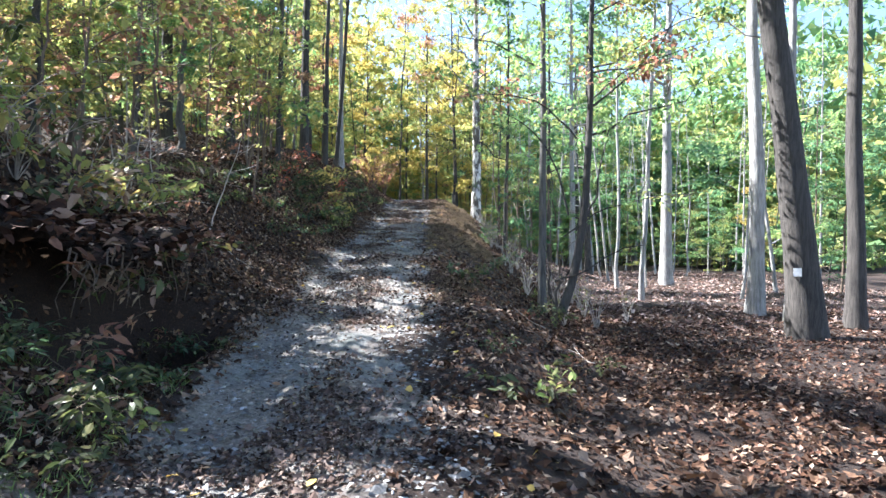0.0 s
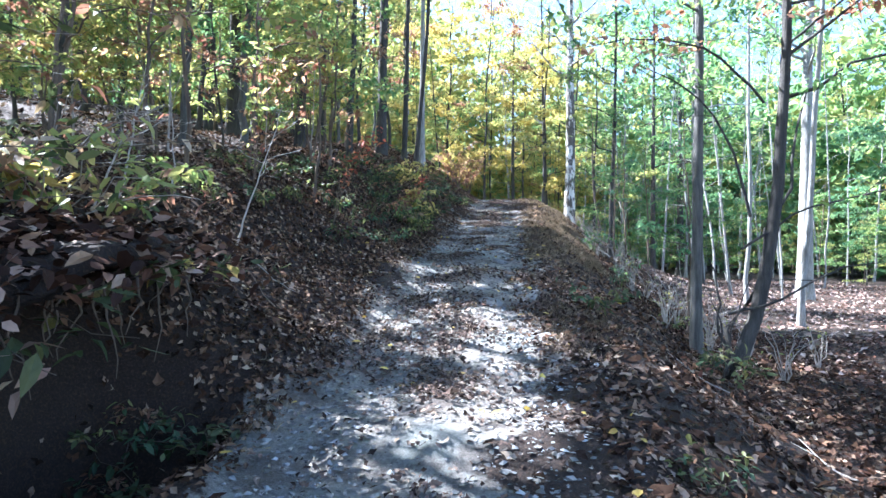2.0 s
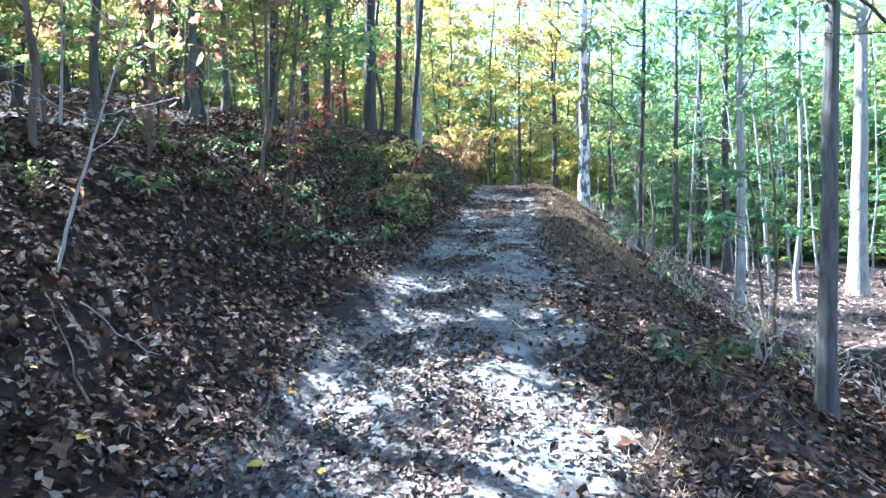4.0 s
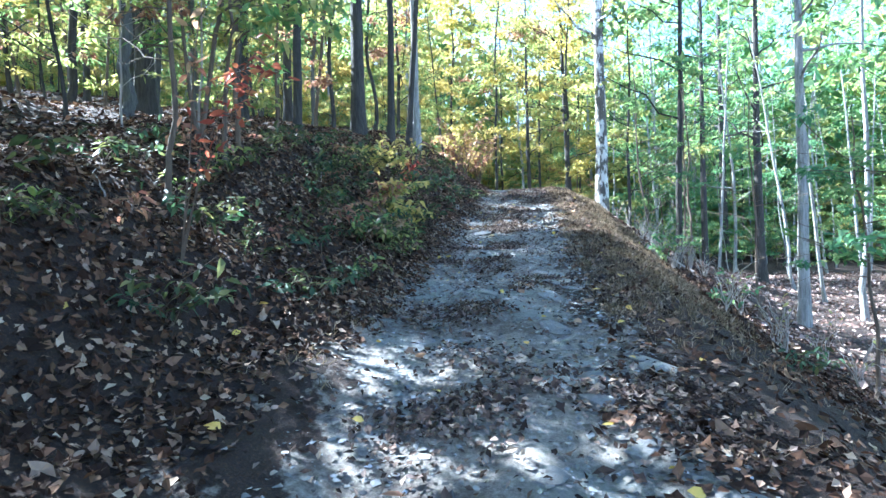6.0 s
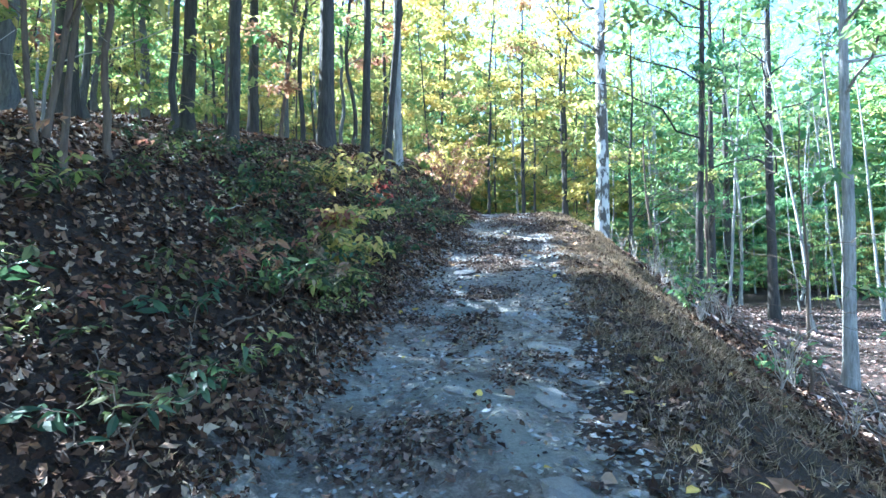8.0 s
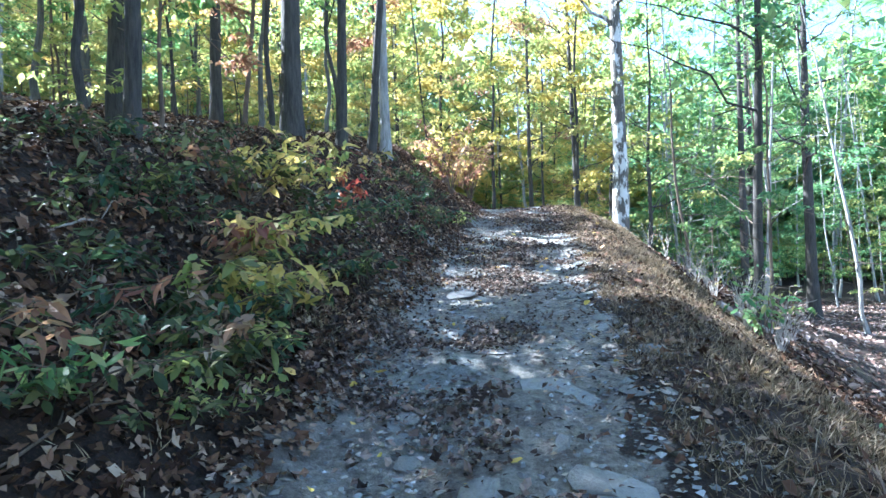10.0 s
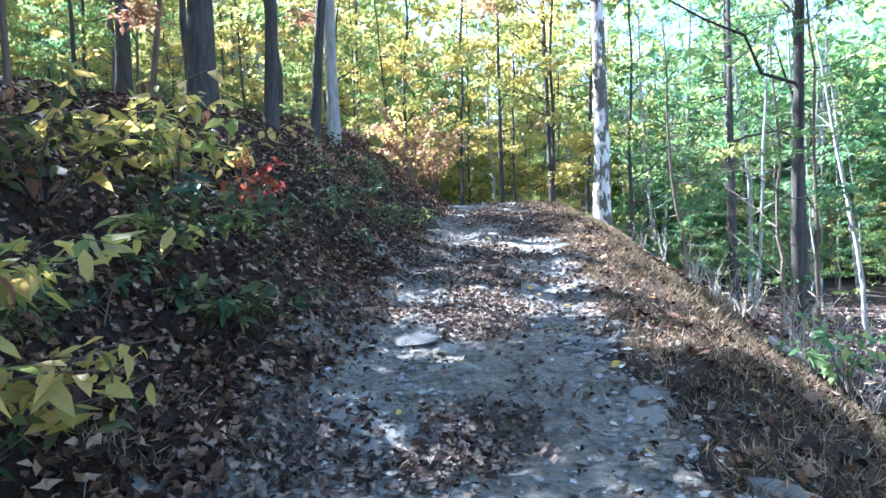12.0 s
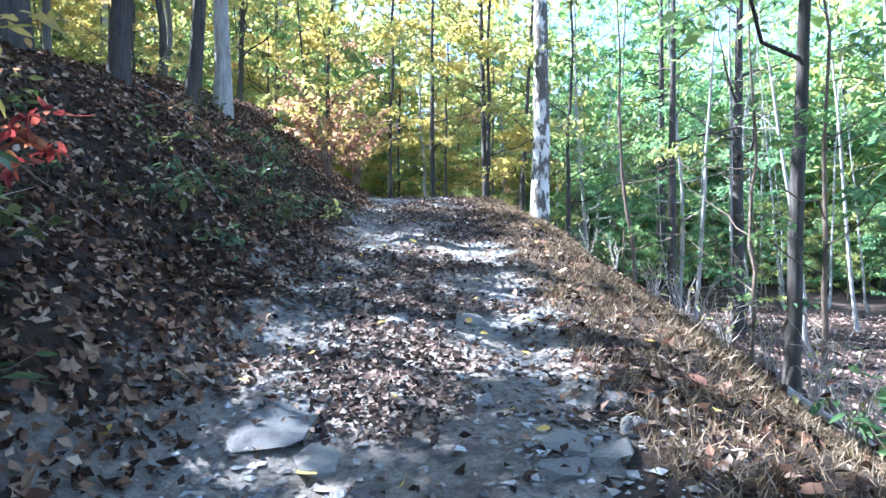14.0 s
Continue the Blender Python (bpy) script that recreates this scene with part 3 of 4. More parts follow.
# yellowing trees where the track goes out of sight
for x, y, h, mats in ((-5.6, 41.0, 13, [YELLOW, LIME]), (0.7, 40.5, 14, [YELLOW, LIME]), (-0.6, 51.0, 16, [YELLOW, YELLOW, LIME]), (4.0, 40.0, 13, [LIME, GREEN]), (-9.0, 46.0, 15, [LIME, YELLOW]), (2.6, 55.0, 17, [YELLOW, LIME]), (-3.4, 45.0, 18, [YELLOW, LIME, RUST]), (-4.0, 58.0, 22, [LIME, YELLOW]), (-8.0, 37.0, 14, [RUST, LIME])):
    stand(tree("tree", R, h, 0.1, BARK, mats, 0.27, 3000, 0.16, 4.0, 18, (0.02, 0.0), 0.6, True, spread=0.75, label="slender tree with yellowing leaves past the crest"), x, y)

# filling forest: built once, then copied
TALL = [tree("tree", np.random.default_rng(20 + k), 15 + 2 * k, 0.09 + 0.02 * k, BARK if k % 2 else BARK_PALE, [m1, m2], 0.23, 2100, 0.14, 3.6, 13, (0.02 * (k - 2), 0.01), 0.9, spread=0.8, sides=7, rise=0.3, label="forest tree with thinning autumn leaves")
        for k, (m1, m2) in enumerate([(GREEN, TEAL), (LIME, GREEN), (YELLOW, LIME), (GREEN, LIME), (TEAL, GREEN)])]
YOUNG = [tree("sapling", np.random.default_rng(40 + k), 5 + 0.8 * k, 0.03 + 0.006 * k, TWIG if k % 2 else BARK, [m1, m2], 0.165, 1500, 0.12, 2.1, 12, (0.03 * (k - 2), 0.02), 0.3, spread=0.34, rise=0.25, label="leafy young tree of the understorey", category="sapling", sides=6)
         for k, (m1, m2) in enumerate([(GREEN, TEAL), (LIME, GREEN), (YELLOW, LIME), (TEAL, GREEN), (LIME, YELLOW), (RUST, LIME)])]


def scatter(protos, count, seed, xs, ys, allow, weights, gap, sizes):
    rng = np.random.default_rng(seed)
    done, used, tries = [], set(), 0
    while len(done) < count and tries < count * 60:
        tries += 1
        x, y = rng.uniform(*xs), rng.uniform(*ys)
        if not allow(x, y) or any((x - a) ** 2 + (y - b) ** 2 < gap ** 2 for a, b in done):
            continue
        k = int(rng.choice(len(protos), p=weights(x, y)))
        turn, size = rng.uniform(0, 360), rng.uniform(*sizes)
        ob = protos[k] if k not in used else copy_thing(protos[k], Matrix())
        used.add(k)
        stand(ob, x, y, turn, size, 0.05, (rng.normal(0, 3.5), rng.normal(0, 3.5)))
        done.append((x, y))
    for k, p in enumerate(protos):
        if k not in used:
            stand(p, xs[0] - 5 - k, ys[1])


HERO_AT = [(h[0], h[1]) for h in HEROES] + [(-5.6, 41.0), (0.7, 40.5), (-0.6, 51.0), (4.0, 40.0), (-9.0, 46.0), (2.6, 55.0), (1.94, 10.4), (2.04, 11.7)]


def clear_of(x, y, left, right, d):
    u = x - float(trail_x(y))
    return (u < -left or u > right) and all((x - a) ** 2 + (y - b) ** 2 > d * d for a, b in HERO_AT)


def tall_mix(x, y):
    if x > 3:
        return [0.4, 0.08, 0.02, 0.1, 0.4]
    return [0.1, 0.3, 0.25, 0.3, 0.05] if x < -3 else [0.05, 0.3, 0.5, 0.15, 0]


def young_mix(x, y):
    if x > 2:
        return [0.42, 0.12, 0.02, 0.4, 0.02, 0.02]
    return [0.1, 0.32, 0.18, 0.1, 0.22, 0.08] if y < 30 else [0.05, 0.25, 0.35, 0.05, 0.25, 0.05]



def open_above(x, y, low=1.5, high=7.5):
    """False where a young crown would shade one of the sun patches."""
    z = np.linspace(low, high, 14)
    return not sun_gap(np.stack([np.full(14, x), np.full(14, y), float(surf(x, y)) + z], -1)).any()


def in_reach(x, y):
    """Near enough to shade the track, or within sight of it."""
    return (abs(x) < 16 and y > -12 and (y > 2 or abs(x) > 6)) or (y > 4 and -56 < math.degrees(math.atan2(x, y)) < 34)


scatter(TALL, 92, 3, (-42, 40), (-12, 72), lambda x, y: open_above(x, y, 5, 18) and clear_of(x, y, 15 if y < 34 else 3.5, 9 if y < 30 else 5, 1.5) and in_reach(x, y) and not (5 < x < 28 and 2 < y < 54 and (int(x * 7) + int(y * 5)) % 10), tall_mix, 2.4, (0.8, 1.2))
POLES = [tree("pole_tree", np.random.default_rng(60 + k), 11 + k, 0.04 + 0.012 * k, BARK_PALE, [GREEN, LIME], 0.16, 160, 0.5, 1.6, 8, (0.01 * (k - 1), 0.0), 0.5, spread=0.5, sides=6, label="slim pale young trunk on the lower bench") for k in range(4)]
scatter(POLES, 60, 5, (3, 34), (16, 70), lambda x, y: clear_of(x, y, 99, 7, 0.7) and x < 0.62 * y + 2, lambda x, y: [0.25] * 4, 0.8, (0.8, 1.2))
scatter(YOUNG, 210, 4, (-30, 30), (4, 60), lambda x, y: open_above(x, y) and clear_of(x, y, (4.6 if 6.5 < y < 15 else 6.0) if y < 33 else 2.2, 5.2 if y < 30 else 2.5, 0.8) and in_reach(x, y) and not (8 < x < 30 and y < 44 and (int(x * 7) + int(y * 5)) % 3) and not (3 < x < 14 and y < 36 and x > 0.2 * y), young_mix, 1.0, (0.7, 1.25))


# ---- distance ----
def far_woods():
    """Crowns in the distance: clumps of single three-cornered leaves."""
    rng = np.random.default_rng(77)
    clumps, per = 4700, 50
    az = rng.uniform(-1.15, 0.85, clumps)
    d = 47 + 70 * rng.random(clumps) ** 1.2
    cx, cy = d * np.sin(az), 15 + d * np.cos(az)
    cz = surf(cx, cy) + rng.gamma(2.0, 1.0, clumps) * np.where(cx > 10, 5.6, 6.3)
    lit = ~sun_gap(np.stack([cx, cy, cz], -1))
    cx, cy, cz = cx[lit], cy[lit], cz[lit]
    kind = rng.integers(0, 4, len(cx)) + (cx > 8) * 4
    for k, mat in enumerate([LIME, GREEN, YELLOW, LIME, GREEN, TEAL, GREEN, LIME]):
        c = np.stack([cx, cy, cz], -1)[kind == k]
        c = np.repeat(c, per, 0)
        n = len(c)
        p = c + rng.normal(0, 1, (n, 3)) * np.array([1.7, 1.7, 0.8])
        a, b = rng.normal(0, 0.36, (n, 3)), rng.normal(0, 0.36, (n, 3))
        v = np.stack([p - (a + b) / 3, p + a, p + b], 1).reshape(-1, 3)
        tagged(new("far_woods", mesh_of("far_woods", v, np.arange(3 * n).reshape(-1, 3), mat)), "distant sunlit autumn foliage closing the forest", "woods", kind="stuff")


far_woods()


# ---- forest floor ----
def litter(name, count, seed, ulo, uhi, ylo, yhi, size, label, mat=LITTER, keep=None, broad=False):
    rng = np.random.default_rng(seed)
    y = rng.uniform(ylo, yhi, count)
    u = rng.uniform(ulo, uhi, count)
    x = trail_x(y) + u
    if keep is not None:
        ok = rng.random(count) < keep(u, x, y)
        x, y, u = x[ok], y[ok], u[ok]
    # few leaves inside the hollow, so bare dark soil deepens its shade
    dry = (((x + 3.15) / 0.75) ** 2 + ((y - 5.7) / 1.3) ** 2 > 1) | (rng.random(len(x)) < 0.2)
    x, y, u = x[dry], y[dry], u[dry]
    z = surf(x, y) + rng.uniform(0.005, 0.045, len(x))
    P = np.stack([x, y, z], -1)
    v, f = lobed_leaves(P, size, rng) if broad else leaf_quads(P, size, rng, 0.0, 0.62, 0.45)
    e, k = 0.12, len(v) // len(P)
    gx, gy = (surf(x + e, y) - surf(x - e, y)) / (2 * e), (surf(x, y + e) - surf(x, y - e)) / (2 * e)
    t1 = np.stack([np.ones_like(gx), np.zeros_like(gx), gx], -1)
    t1 /= np.linalg.norm(t1, axis=1)[:, None]
    nn = np.stack([-gx, -gy, np.ones_like(gx)], -1)
    nn /= np.linalg.norm(nn, axis=1)[:, None]
    basis = np.repeat(np.stack([t1, np.cross(nn, t1), nn], 1), k, 0)
    v = np.repeat(P, k, 0) + np.einsum("nj,njk->nk", v - np.repeat(P, k, 0), basis)
    tagged(new(name, mesh_of(name, v, f, mat)), label, "leaf litter", kind="stuff")



litter("bank_litter", 36000, 11, -4.9, -1.1, 3.0, 32, 0.072, "brown fallen leaves covering the bank", keep=lambda u, x, y: np.clip((-u - 1.14 + 0.6 * vnoise(x * 1.1, y * 0.9)) / 0.3, 0.05, 1), broad=True)
litter("shelf_litter", 22000, 27, -11, -4.8, 3, 34, 0.1, "brown fallen leaves along the top of the bank")
litter("shelf_litter", 16000, 25, -26, -6.8, 3, 48, 0.16, "brown fallen leaves on the wooded shelf above the bank")
litter("bank_litter", 62000, 21, -5.6, -1.2, 3.0, 34, 0.065, "small brown leaf fragments covering the bank", keep=lambda u, x, y: np.clip((-u - 1.14 + 0.6 * vnoise(x * 1.1, y * 0.9)) / 0.3, 0.05, 1))
MATS = lambda u, x, y: 2.6 * vnoise(x * 1.1 + 2, y * 1.7) - 0.04 + 0.6 * np.exp(-((u + 0.15) / 0.3) ** 2)
litter("trail_litter", 36000, 12, -1.5, 1.2, 0.5, 33, 0.062, "dry curled leaves strewn on the dirt track", DUSTY, keep=lambda u, x, y: np.clip(MATS(u, x, y), 0.05, 0.9), broad=True)
litter("trail_litter", 90000, 22, -1.5, 1.5, 0.5, 30, 0.05, "leaf crumbs and chaff on the dirt track", DUSTY, keep=lambda u, x, y: np.clip(MATS(u, x, y) + 0.08 + vnoise(x * 4, y * 4), 0.06, 1))
litter("slope_litter", 17000, 13, 0.4, 5.0, 0.5, 34, 0.09, "brown fallen leaves on the outer slope", keep=lambda u, x, y: np.clip((u - 0.6 + 0.7 * vnoise(x * 1.3, y * 1.1)) / 0.35, 0.06, 1) * np.where((y > 12) & (u < 2.8), 0.45, 1), broad=True)
litter("slope_litter", 30000, 23, 0.5, 6.0, 0.5, 36, 0.07, "small brown leaf fragments on the outer slope", keep=lambda u, x, y: np.clip((u - 0.6 + 0.8 * vnoise(x * 1.7, y * 1.4)) / 0.3, 0.05, 1) * np.where((y > 12) & (u < 2.8), 0.5, 1))
litter("start_litter", 12000, 26, -9, 10, -9, 3.4, 0.07, "brown fallen leaves round the start of the track", keep=lambda u, x, y: np.clip(np.abs(u) - 0.6, 0.15, 1))
litter("bench_litter", 20000, 14, 4.0, 22.0, 11.0, 46, 0.15, "fallen leaves on the lower bench, coloured pale as if sunlit", LITTER_SUNLIT)
litter("bench_litter", 26000, 15, 3.0, 13.0, 1.0, 16, 0.072, "brown fallen leaves on the lower bench")


def dry_grass(name, count, seed, ulo, uhi, ylo, yhi, size, label, mat=DRYGRASS, keep=None):
    rng = np.random.default_rng(seed)
    tufts = count // 14
    y = rng.uniform(ylo, yhi, tufts)
    u = rng.uniform(ulo, uhi, tufts)
    x = trail_x(y) + u
    if keep is not None:
        ok = rng.random(tufts) < keep(u, x, y)
        x, y = x[ok], y[ok]
    x, y = np.repeat(x, 14) + rng.normal(0, 0.05, len(x) * 14), np.repeat(y, 14) + rng.normal(0, 0.05, len(y) * 14)
    P = np.stack([x, y, surf(x, y) - 0.01], -1)
    v, f = leaf_quads(P, size, rng, -0.7, 0.045, 1.5)
    tagged(new(name, mesh_of(name, v, f, mat)), label, "grass", kind="stuff")


dry_grass("dry_grass", 84000, 31, 0.85, 2.9, 8.5, 34, 0.1, "short dry brown grass along the outer edge of the track", keep=lambda u, x, y: np.clip((y - 10) / 6 + 1.6 * vnoise(x * 0.8, y * 0.6) - 2.2 * vnoise(x * 0.8 + 7, y * 0.5), 0.02, 1))
dry_grass("dry_grass", 12000, 34, 1.7, 3.0, 16, 29, 0.15, "taller straw-coloured grass tufts on the outer slope", keep=lambda u, x, y: np.clip(0.2 + 2.4 * vnoise(x * 1.1 + 3, y * 0.8), 0, 1))
dry_grass("green_grass", 5000, 32, -2.4, -1.2, 2.0, 5.0, 0.13, "thin green grass beside the foot of the bank", GREEN, keep=lambda u, x, y: np.clip(0.4 + 2 * vnoise(x * 2, y * 2), 0, 1))
dry_grass("dry_grass", 5000, 33, -1.9, -1.2, 6, 20, 0.1, "thin dry grass along the foot of the bank", keep=lambda u, x, y: np.clip(0.1 + 2 * vnoise(x, y), 0, 1))


# ---- stones ----
def stone_mesh(rng, flat, n=13):
    bm = bmesh.new()
    for _ in range(n):
        p = rng.normal(size=3)
        p = p / np.linalg.norm(p) * np.array([1, rng.uniform(0.6, 0.9), flat]) * 0.5
        bm.verts.new(p)
    hull = bmesh.ops.convex_hull(bm, input=bm.verts)
    bmesh.ops.delete(bm, geom=list({g for g in hull["geom_interior"] + hull["geom_unused"] if isinstance(g, bmesh.types.BMVert)}), context="VERTS")
    me = bpy.data.meshes.new("stone")
    bm.to_mesh(me)
    bm.free()
    me.materials.append(STONE)
    return me


SR = np.random.default_rng(51)
PEBBLES, SLABS, BEDS = [stone_mesh(SR, 0.5) for _ in range(6)], [stone_mesh(SR, 0.24, 18) for _ in range(6)], [stone_mesh(SR, 0.1, 30) for _ in range(4)]


def lay(me, name, x, y, size, label, group, sink):
    ob = tagged(new(name, me), label, "stone", group)
    e = 0.12
    n = Vector((float(surf(x - e, y) - surf(x + e, y)), float(surf(x, y - e) - surf(x, y + e)), 2 * e)).normalized()
    up = Vector((0, 0, 1)).rotation_difference(n).to_matrix().to_4x4()
    ob.matrix_basis = Matrix.Translation((x, y, float(surf(x, y)) - sink * size)) @ up @ pose(0, 0, 0, SR.normal(0, 5), SR.normal(0, 5), SR.uniform(0, 360)) @ Matrix.Scale(size, 4)


for i in range(230):
    y = SR.uniform(2.5, 28)
    u = SR.normal(0.55, 0.28) if SR.random() < 0.65 else SR.uniform(-1.1, 1.1)
    lay(PEBBLES[i % 6], "stone", float(trail_x(y)) + u, y, float(np.clip(SR.gamma(3, 0.03), 0.04, 0.22)), "small grey slate stone on the dirt track", "stones on the track", 0.05)
for i in range(90):
    y = SR.uniform(8, 24)
    u = SR.normal(0.6, 0.25) if SR.random() < 0.55 else SR.normal(-0.7, 0.3)
    lay(SLABS[i % 6], "stone_slab", float(trail_x(y)) + u, y, SR.uniform(0.13, 0.38), "flat blue-grey slate slab set in the dirt track", "slabs in the track", -0.01)
for x, y, size in ((-2.3, 20.6, 0.9), (-2.1, 19.0, 0.95), (-1.75, 19.6, 0.6), (-1.5, 18.3, 0.7), (-1.0, 17.2, 0.8), (-2.2, 21.5, 0.7), (-1.2, 19.2, 0.5), (-1.6, 14.4, 0.6), (-1.3, 15.6, 0.7), (-0.9, 16.0, 0.6)):
    lay(BEDS[int(SR.integers(0, 4))], "bedrock_slab", x, y, size * 1.05, "broad greenish-grey bedrock slab showing in the track", "slabs in the track", 0.047)


def gravel(count):
    rng = np.random.default_rng(61)
    y = rng.uniform(0.8, 30, count)
    u = np.where(rng.random(count) < 0.7, rng.choice([-0.7, 0.6], count) + rng.normal(0, 0.25, count), rng.uniform(-1.3, 1.3, count))
    x = trail_x(y) + u
    r = np.clip(rng.gamma(2.2, 0.007, count), 0.007, 0.03)
    c = np.stack([x, y, surf(x, y) + r * 0.2], -1)
    dirs = np.array([[1, 0, 0], [0, 1, 0], [-1, 0, 0], [0, -1, 0], [0, 0, 0.35], [0, 0, -0.35]], float)
    a = rng.uniform(0, 6.28, count)
    rot = np.stack([np.stack([np.cos(a), -np.sin(a), a * 0], -1), np.stack([np.sin(a), np.cos(a), a * 0], -1), np.stack([a * 0, a * 0, a * 0 + 1], -1)], 1)
    k = dirs[None] * rng.uniform(0.6, 1.4, (count, 6, 1)) + rng.normal(0, 0.2, (count, 6, 3))
    v = c[:, None] + np.einsum("nij,nkj->nki", rot, k) * r[:, None, None]
    tri = np.array([[0, 1, 4], [1, 2, 4], [2, 3, 4], [3, 0, 4]])
    f = (np.arange(count)[:, None, None] * 6 + tri[None]).reshape(-1, 3)
    tagged(new("gravel", mesh_of("gravel", v.reshape(-1, 3), f, CHIPS)), "loose grey slate chips in the wheel ruts", "gravel", kind="stuff")


gravel(24000)

# ---- single bright leaves ----
FALLEN = []
for k in range(5):
    rr = np.random.default_rng(70 + k)
    FALLEN.append(mesh_of("fallen_leaf", *broad_leaves(np.zeros((1, 3)), 0.1, rr, 0.0, 0.85), GOLD if k < 4 else RUST))
for i in range(230):
    y = SR.uniform(1.5, 27)
    x = float(trail_x(y)) + (SR.uniform(-1.4, 1.6) if SR.random() < 0.6 else SR.uniform(-3.2, 2.6))
    ob = tagged(new("fallen_leaf", FALLEN[i % 5]), "fresh orange leaf lying on the brown litter" if i % 5 == 4 else "fresh yellow leaf lying on the brown litter", "leaf", "bright fallen leaves")
    ob.matrix_basis = Matrix.Translation((x, y, float(surf(x, y)) + 0.035)) @ pose(0, 0, 0, SR.normal(0, 12), SR.normal(0, 12), SR.uniform(0, 360)) @ Matrix.Scale(SR.uniform(0.6, 1.1), 4)


# ---- shrubs and undergrowth ----
def shrub(name, rng, stems, reach, rise, leaf, per_stem, leafs, wood=TWIG, label="", r=0.008, droop=0.35, away=None, swing=3.14):
    """Arching stems from one foot, each with a spray of single leaves."""
    top = new(name)
    for i in range(stems):
        az = rng.uniform(0, 2 * math.pi) if away is None else away + rng.uniform(-swing, swing)
        s = np.linspace(0, 1, 8)
        ln, hi = reach * rng.uniform(0.6, 1.2), rise * rng.uniform(0.6, 1.2)
        p = np.stack([math.cos(az) * ln * s ** 1.3, math.sin(az) * ln * s ** 1.3, hi * (1.5 * s - 0.6 * s ** 2.5) - 0.05], -1)
        p[1:] += rng.normal(0, 0.025, (7, 3))
        stem = child("stem", mesh_of("stem", *tube(p, np.linspace(r, r * 0.3, 8), 4), wood, True), top)
        t = rng.uniform(0.3, 1.0, per_stem)
        P = np.stack([np.interp(t, s, p[:, k]) for k in range(3)], -1)
        P += rng.normal(0, 1, P.shape) * np.array([0.1, 0.1, 0.04]) * reach * 0.6
        child("foliage", mesh_of("foliage", *broad_leaves(P, leaf, rng, droop, 0.43), leafs[int(rng.integers(0, len(leafs)))]), stem)
    return tagged(top, label, "shrub")


UG = np.random.default_rng(81)
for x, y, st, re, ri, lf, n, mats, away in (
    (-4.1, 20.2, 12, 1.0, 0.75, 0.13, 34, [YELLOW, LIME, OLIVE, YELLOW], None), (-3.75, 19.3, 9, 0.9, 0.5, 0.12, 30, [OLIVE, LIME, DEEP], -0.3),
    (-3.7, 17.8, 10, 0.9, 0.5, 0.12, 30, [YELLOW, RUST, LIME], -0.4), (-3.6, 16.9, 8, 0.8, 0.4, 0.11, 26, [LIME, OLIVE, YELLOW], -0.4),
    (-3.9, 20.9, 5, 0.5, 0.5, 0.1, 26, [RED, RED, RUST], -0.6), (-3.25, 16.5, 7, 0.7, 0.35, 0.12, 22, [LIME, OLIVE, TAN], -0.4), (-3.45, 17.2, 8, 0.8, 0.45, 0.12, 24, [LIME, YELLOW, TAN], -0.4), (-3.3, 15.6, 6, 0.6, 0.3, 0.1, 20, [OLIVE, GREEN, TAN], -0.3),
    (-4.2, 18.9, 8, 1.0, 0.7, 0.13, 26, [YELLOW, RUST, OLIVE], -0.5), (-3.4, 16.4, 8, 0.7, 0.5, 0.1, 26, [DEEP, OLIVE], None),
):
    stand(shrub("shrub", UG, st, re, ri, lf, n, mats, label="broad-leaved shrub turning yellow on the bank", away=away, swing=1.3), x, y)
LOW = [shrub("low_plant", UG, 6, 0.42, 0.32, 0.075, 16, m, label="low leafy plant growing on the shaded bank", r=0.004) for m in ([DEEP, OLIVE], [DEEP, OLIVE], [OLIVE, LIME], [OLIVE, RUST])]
spots = [(UG.uniform(-4.6, -2.9), UG.uniform(19, 28)) for _ in range(26)] + [(UG.uniform(-3.5, -2.7), UG.uniform(4.6, 6.8)) for _ in range(12)] + [(UG.uniform(-5.2, -2.9), UG.uniform(13.2, 19.5)) for _ in range(48)] + [(UG.uniform(-5.5, -3.2), UG.uniform(7.5, 30)) for _ in range(26)] + [(UG.uniform(0.3, 2.0), UG.uniform(5, 14)) for _ in range(8)] + [(UG.uniform(-3.2, -2.0), UG.uniform(2.4, 5.0)) for _ in range(16)]
for i, (x, y) in enumerate(spots):
    stand(LOW[i % 4] if i < 4 else copy_thing(LOW[i % 4], Matrix()), x, y, UG.uniform(0, 360), UG.uniform(0.6, 1.4))

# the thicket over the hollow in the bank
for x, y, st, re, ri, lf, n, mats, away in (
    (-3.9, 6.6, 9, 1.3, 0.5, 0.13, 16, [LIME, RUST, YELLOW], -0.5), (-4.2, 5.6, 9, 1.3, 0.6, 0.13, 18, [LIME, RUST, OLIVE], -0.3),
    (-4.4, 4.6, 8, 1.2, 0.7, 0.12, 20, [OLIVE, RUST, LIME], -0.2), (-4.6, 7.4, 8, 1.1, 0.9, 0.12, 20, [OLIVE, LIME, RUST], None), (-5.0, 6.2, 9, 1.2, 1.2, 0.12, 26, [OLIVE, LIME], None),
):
    stand(shrub("shrub", UG, st, re, ri, lf, n, mats, TWIG_PALE, "straggling shrub with tan and yellow leaves over the hollow", away=away, swing=0.9), x, y)

# russet bush at the head of the bank
for x, y, h in ((-3.6, 30.0, 1.9), (-4.0, 31.3, 2.2), (-3.3, 32.2, 1.8)):
    stand(shrub("shrub", UG, 16, 1.1, h, 0.12, 60, [RUST, RUST, YELLOW], TWIG, "russet-leaved bush where the track meets the bank top", r=0.012), x, y)


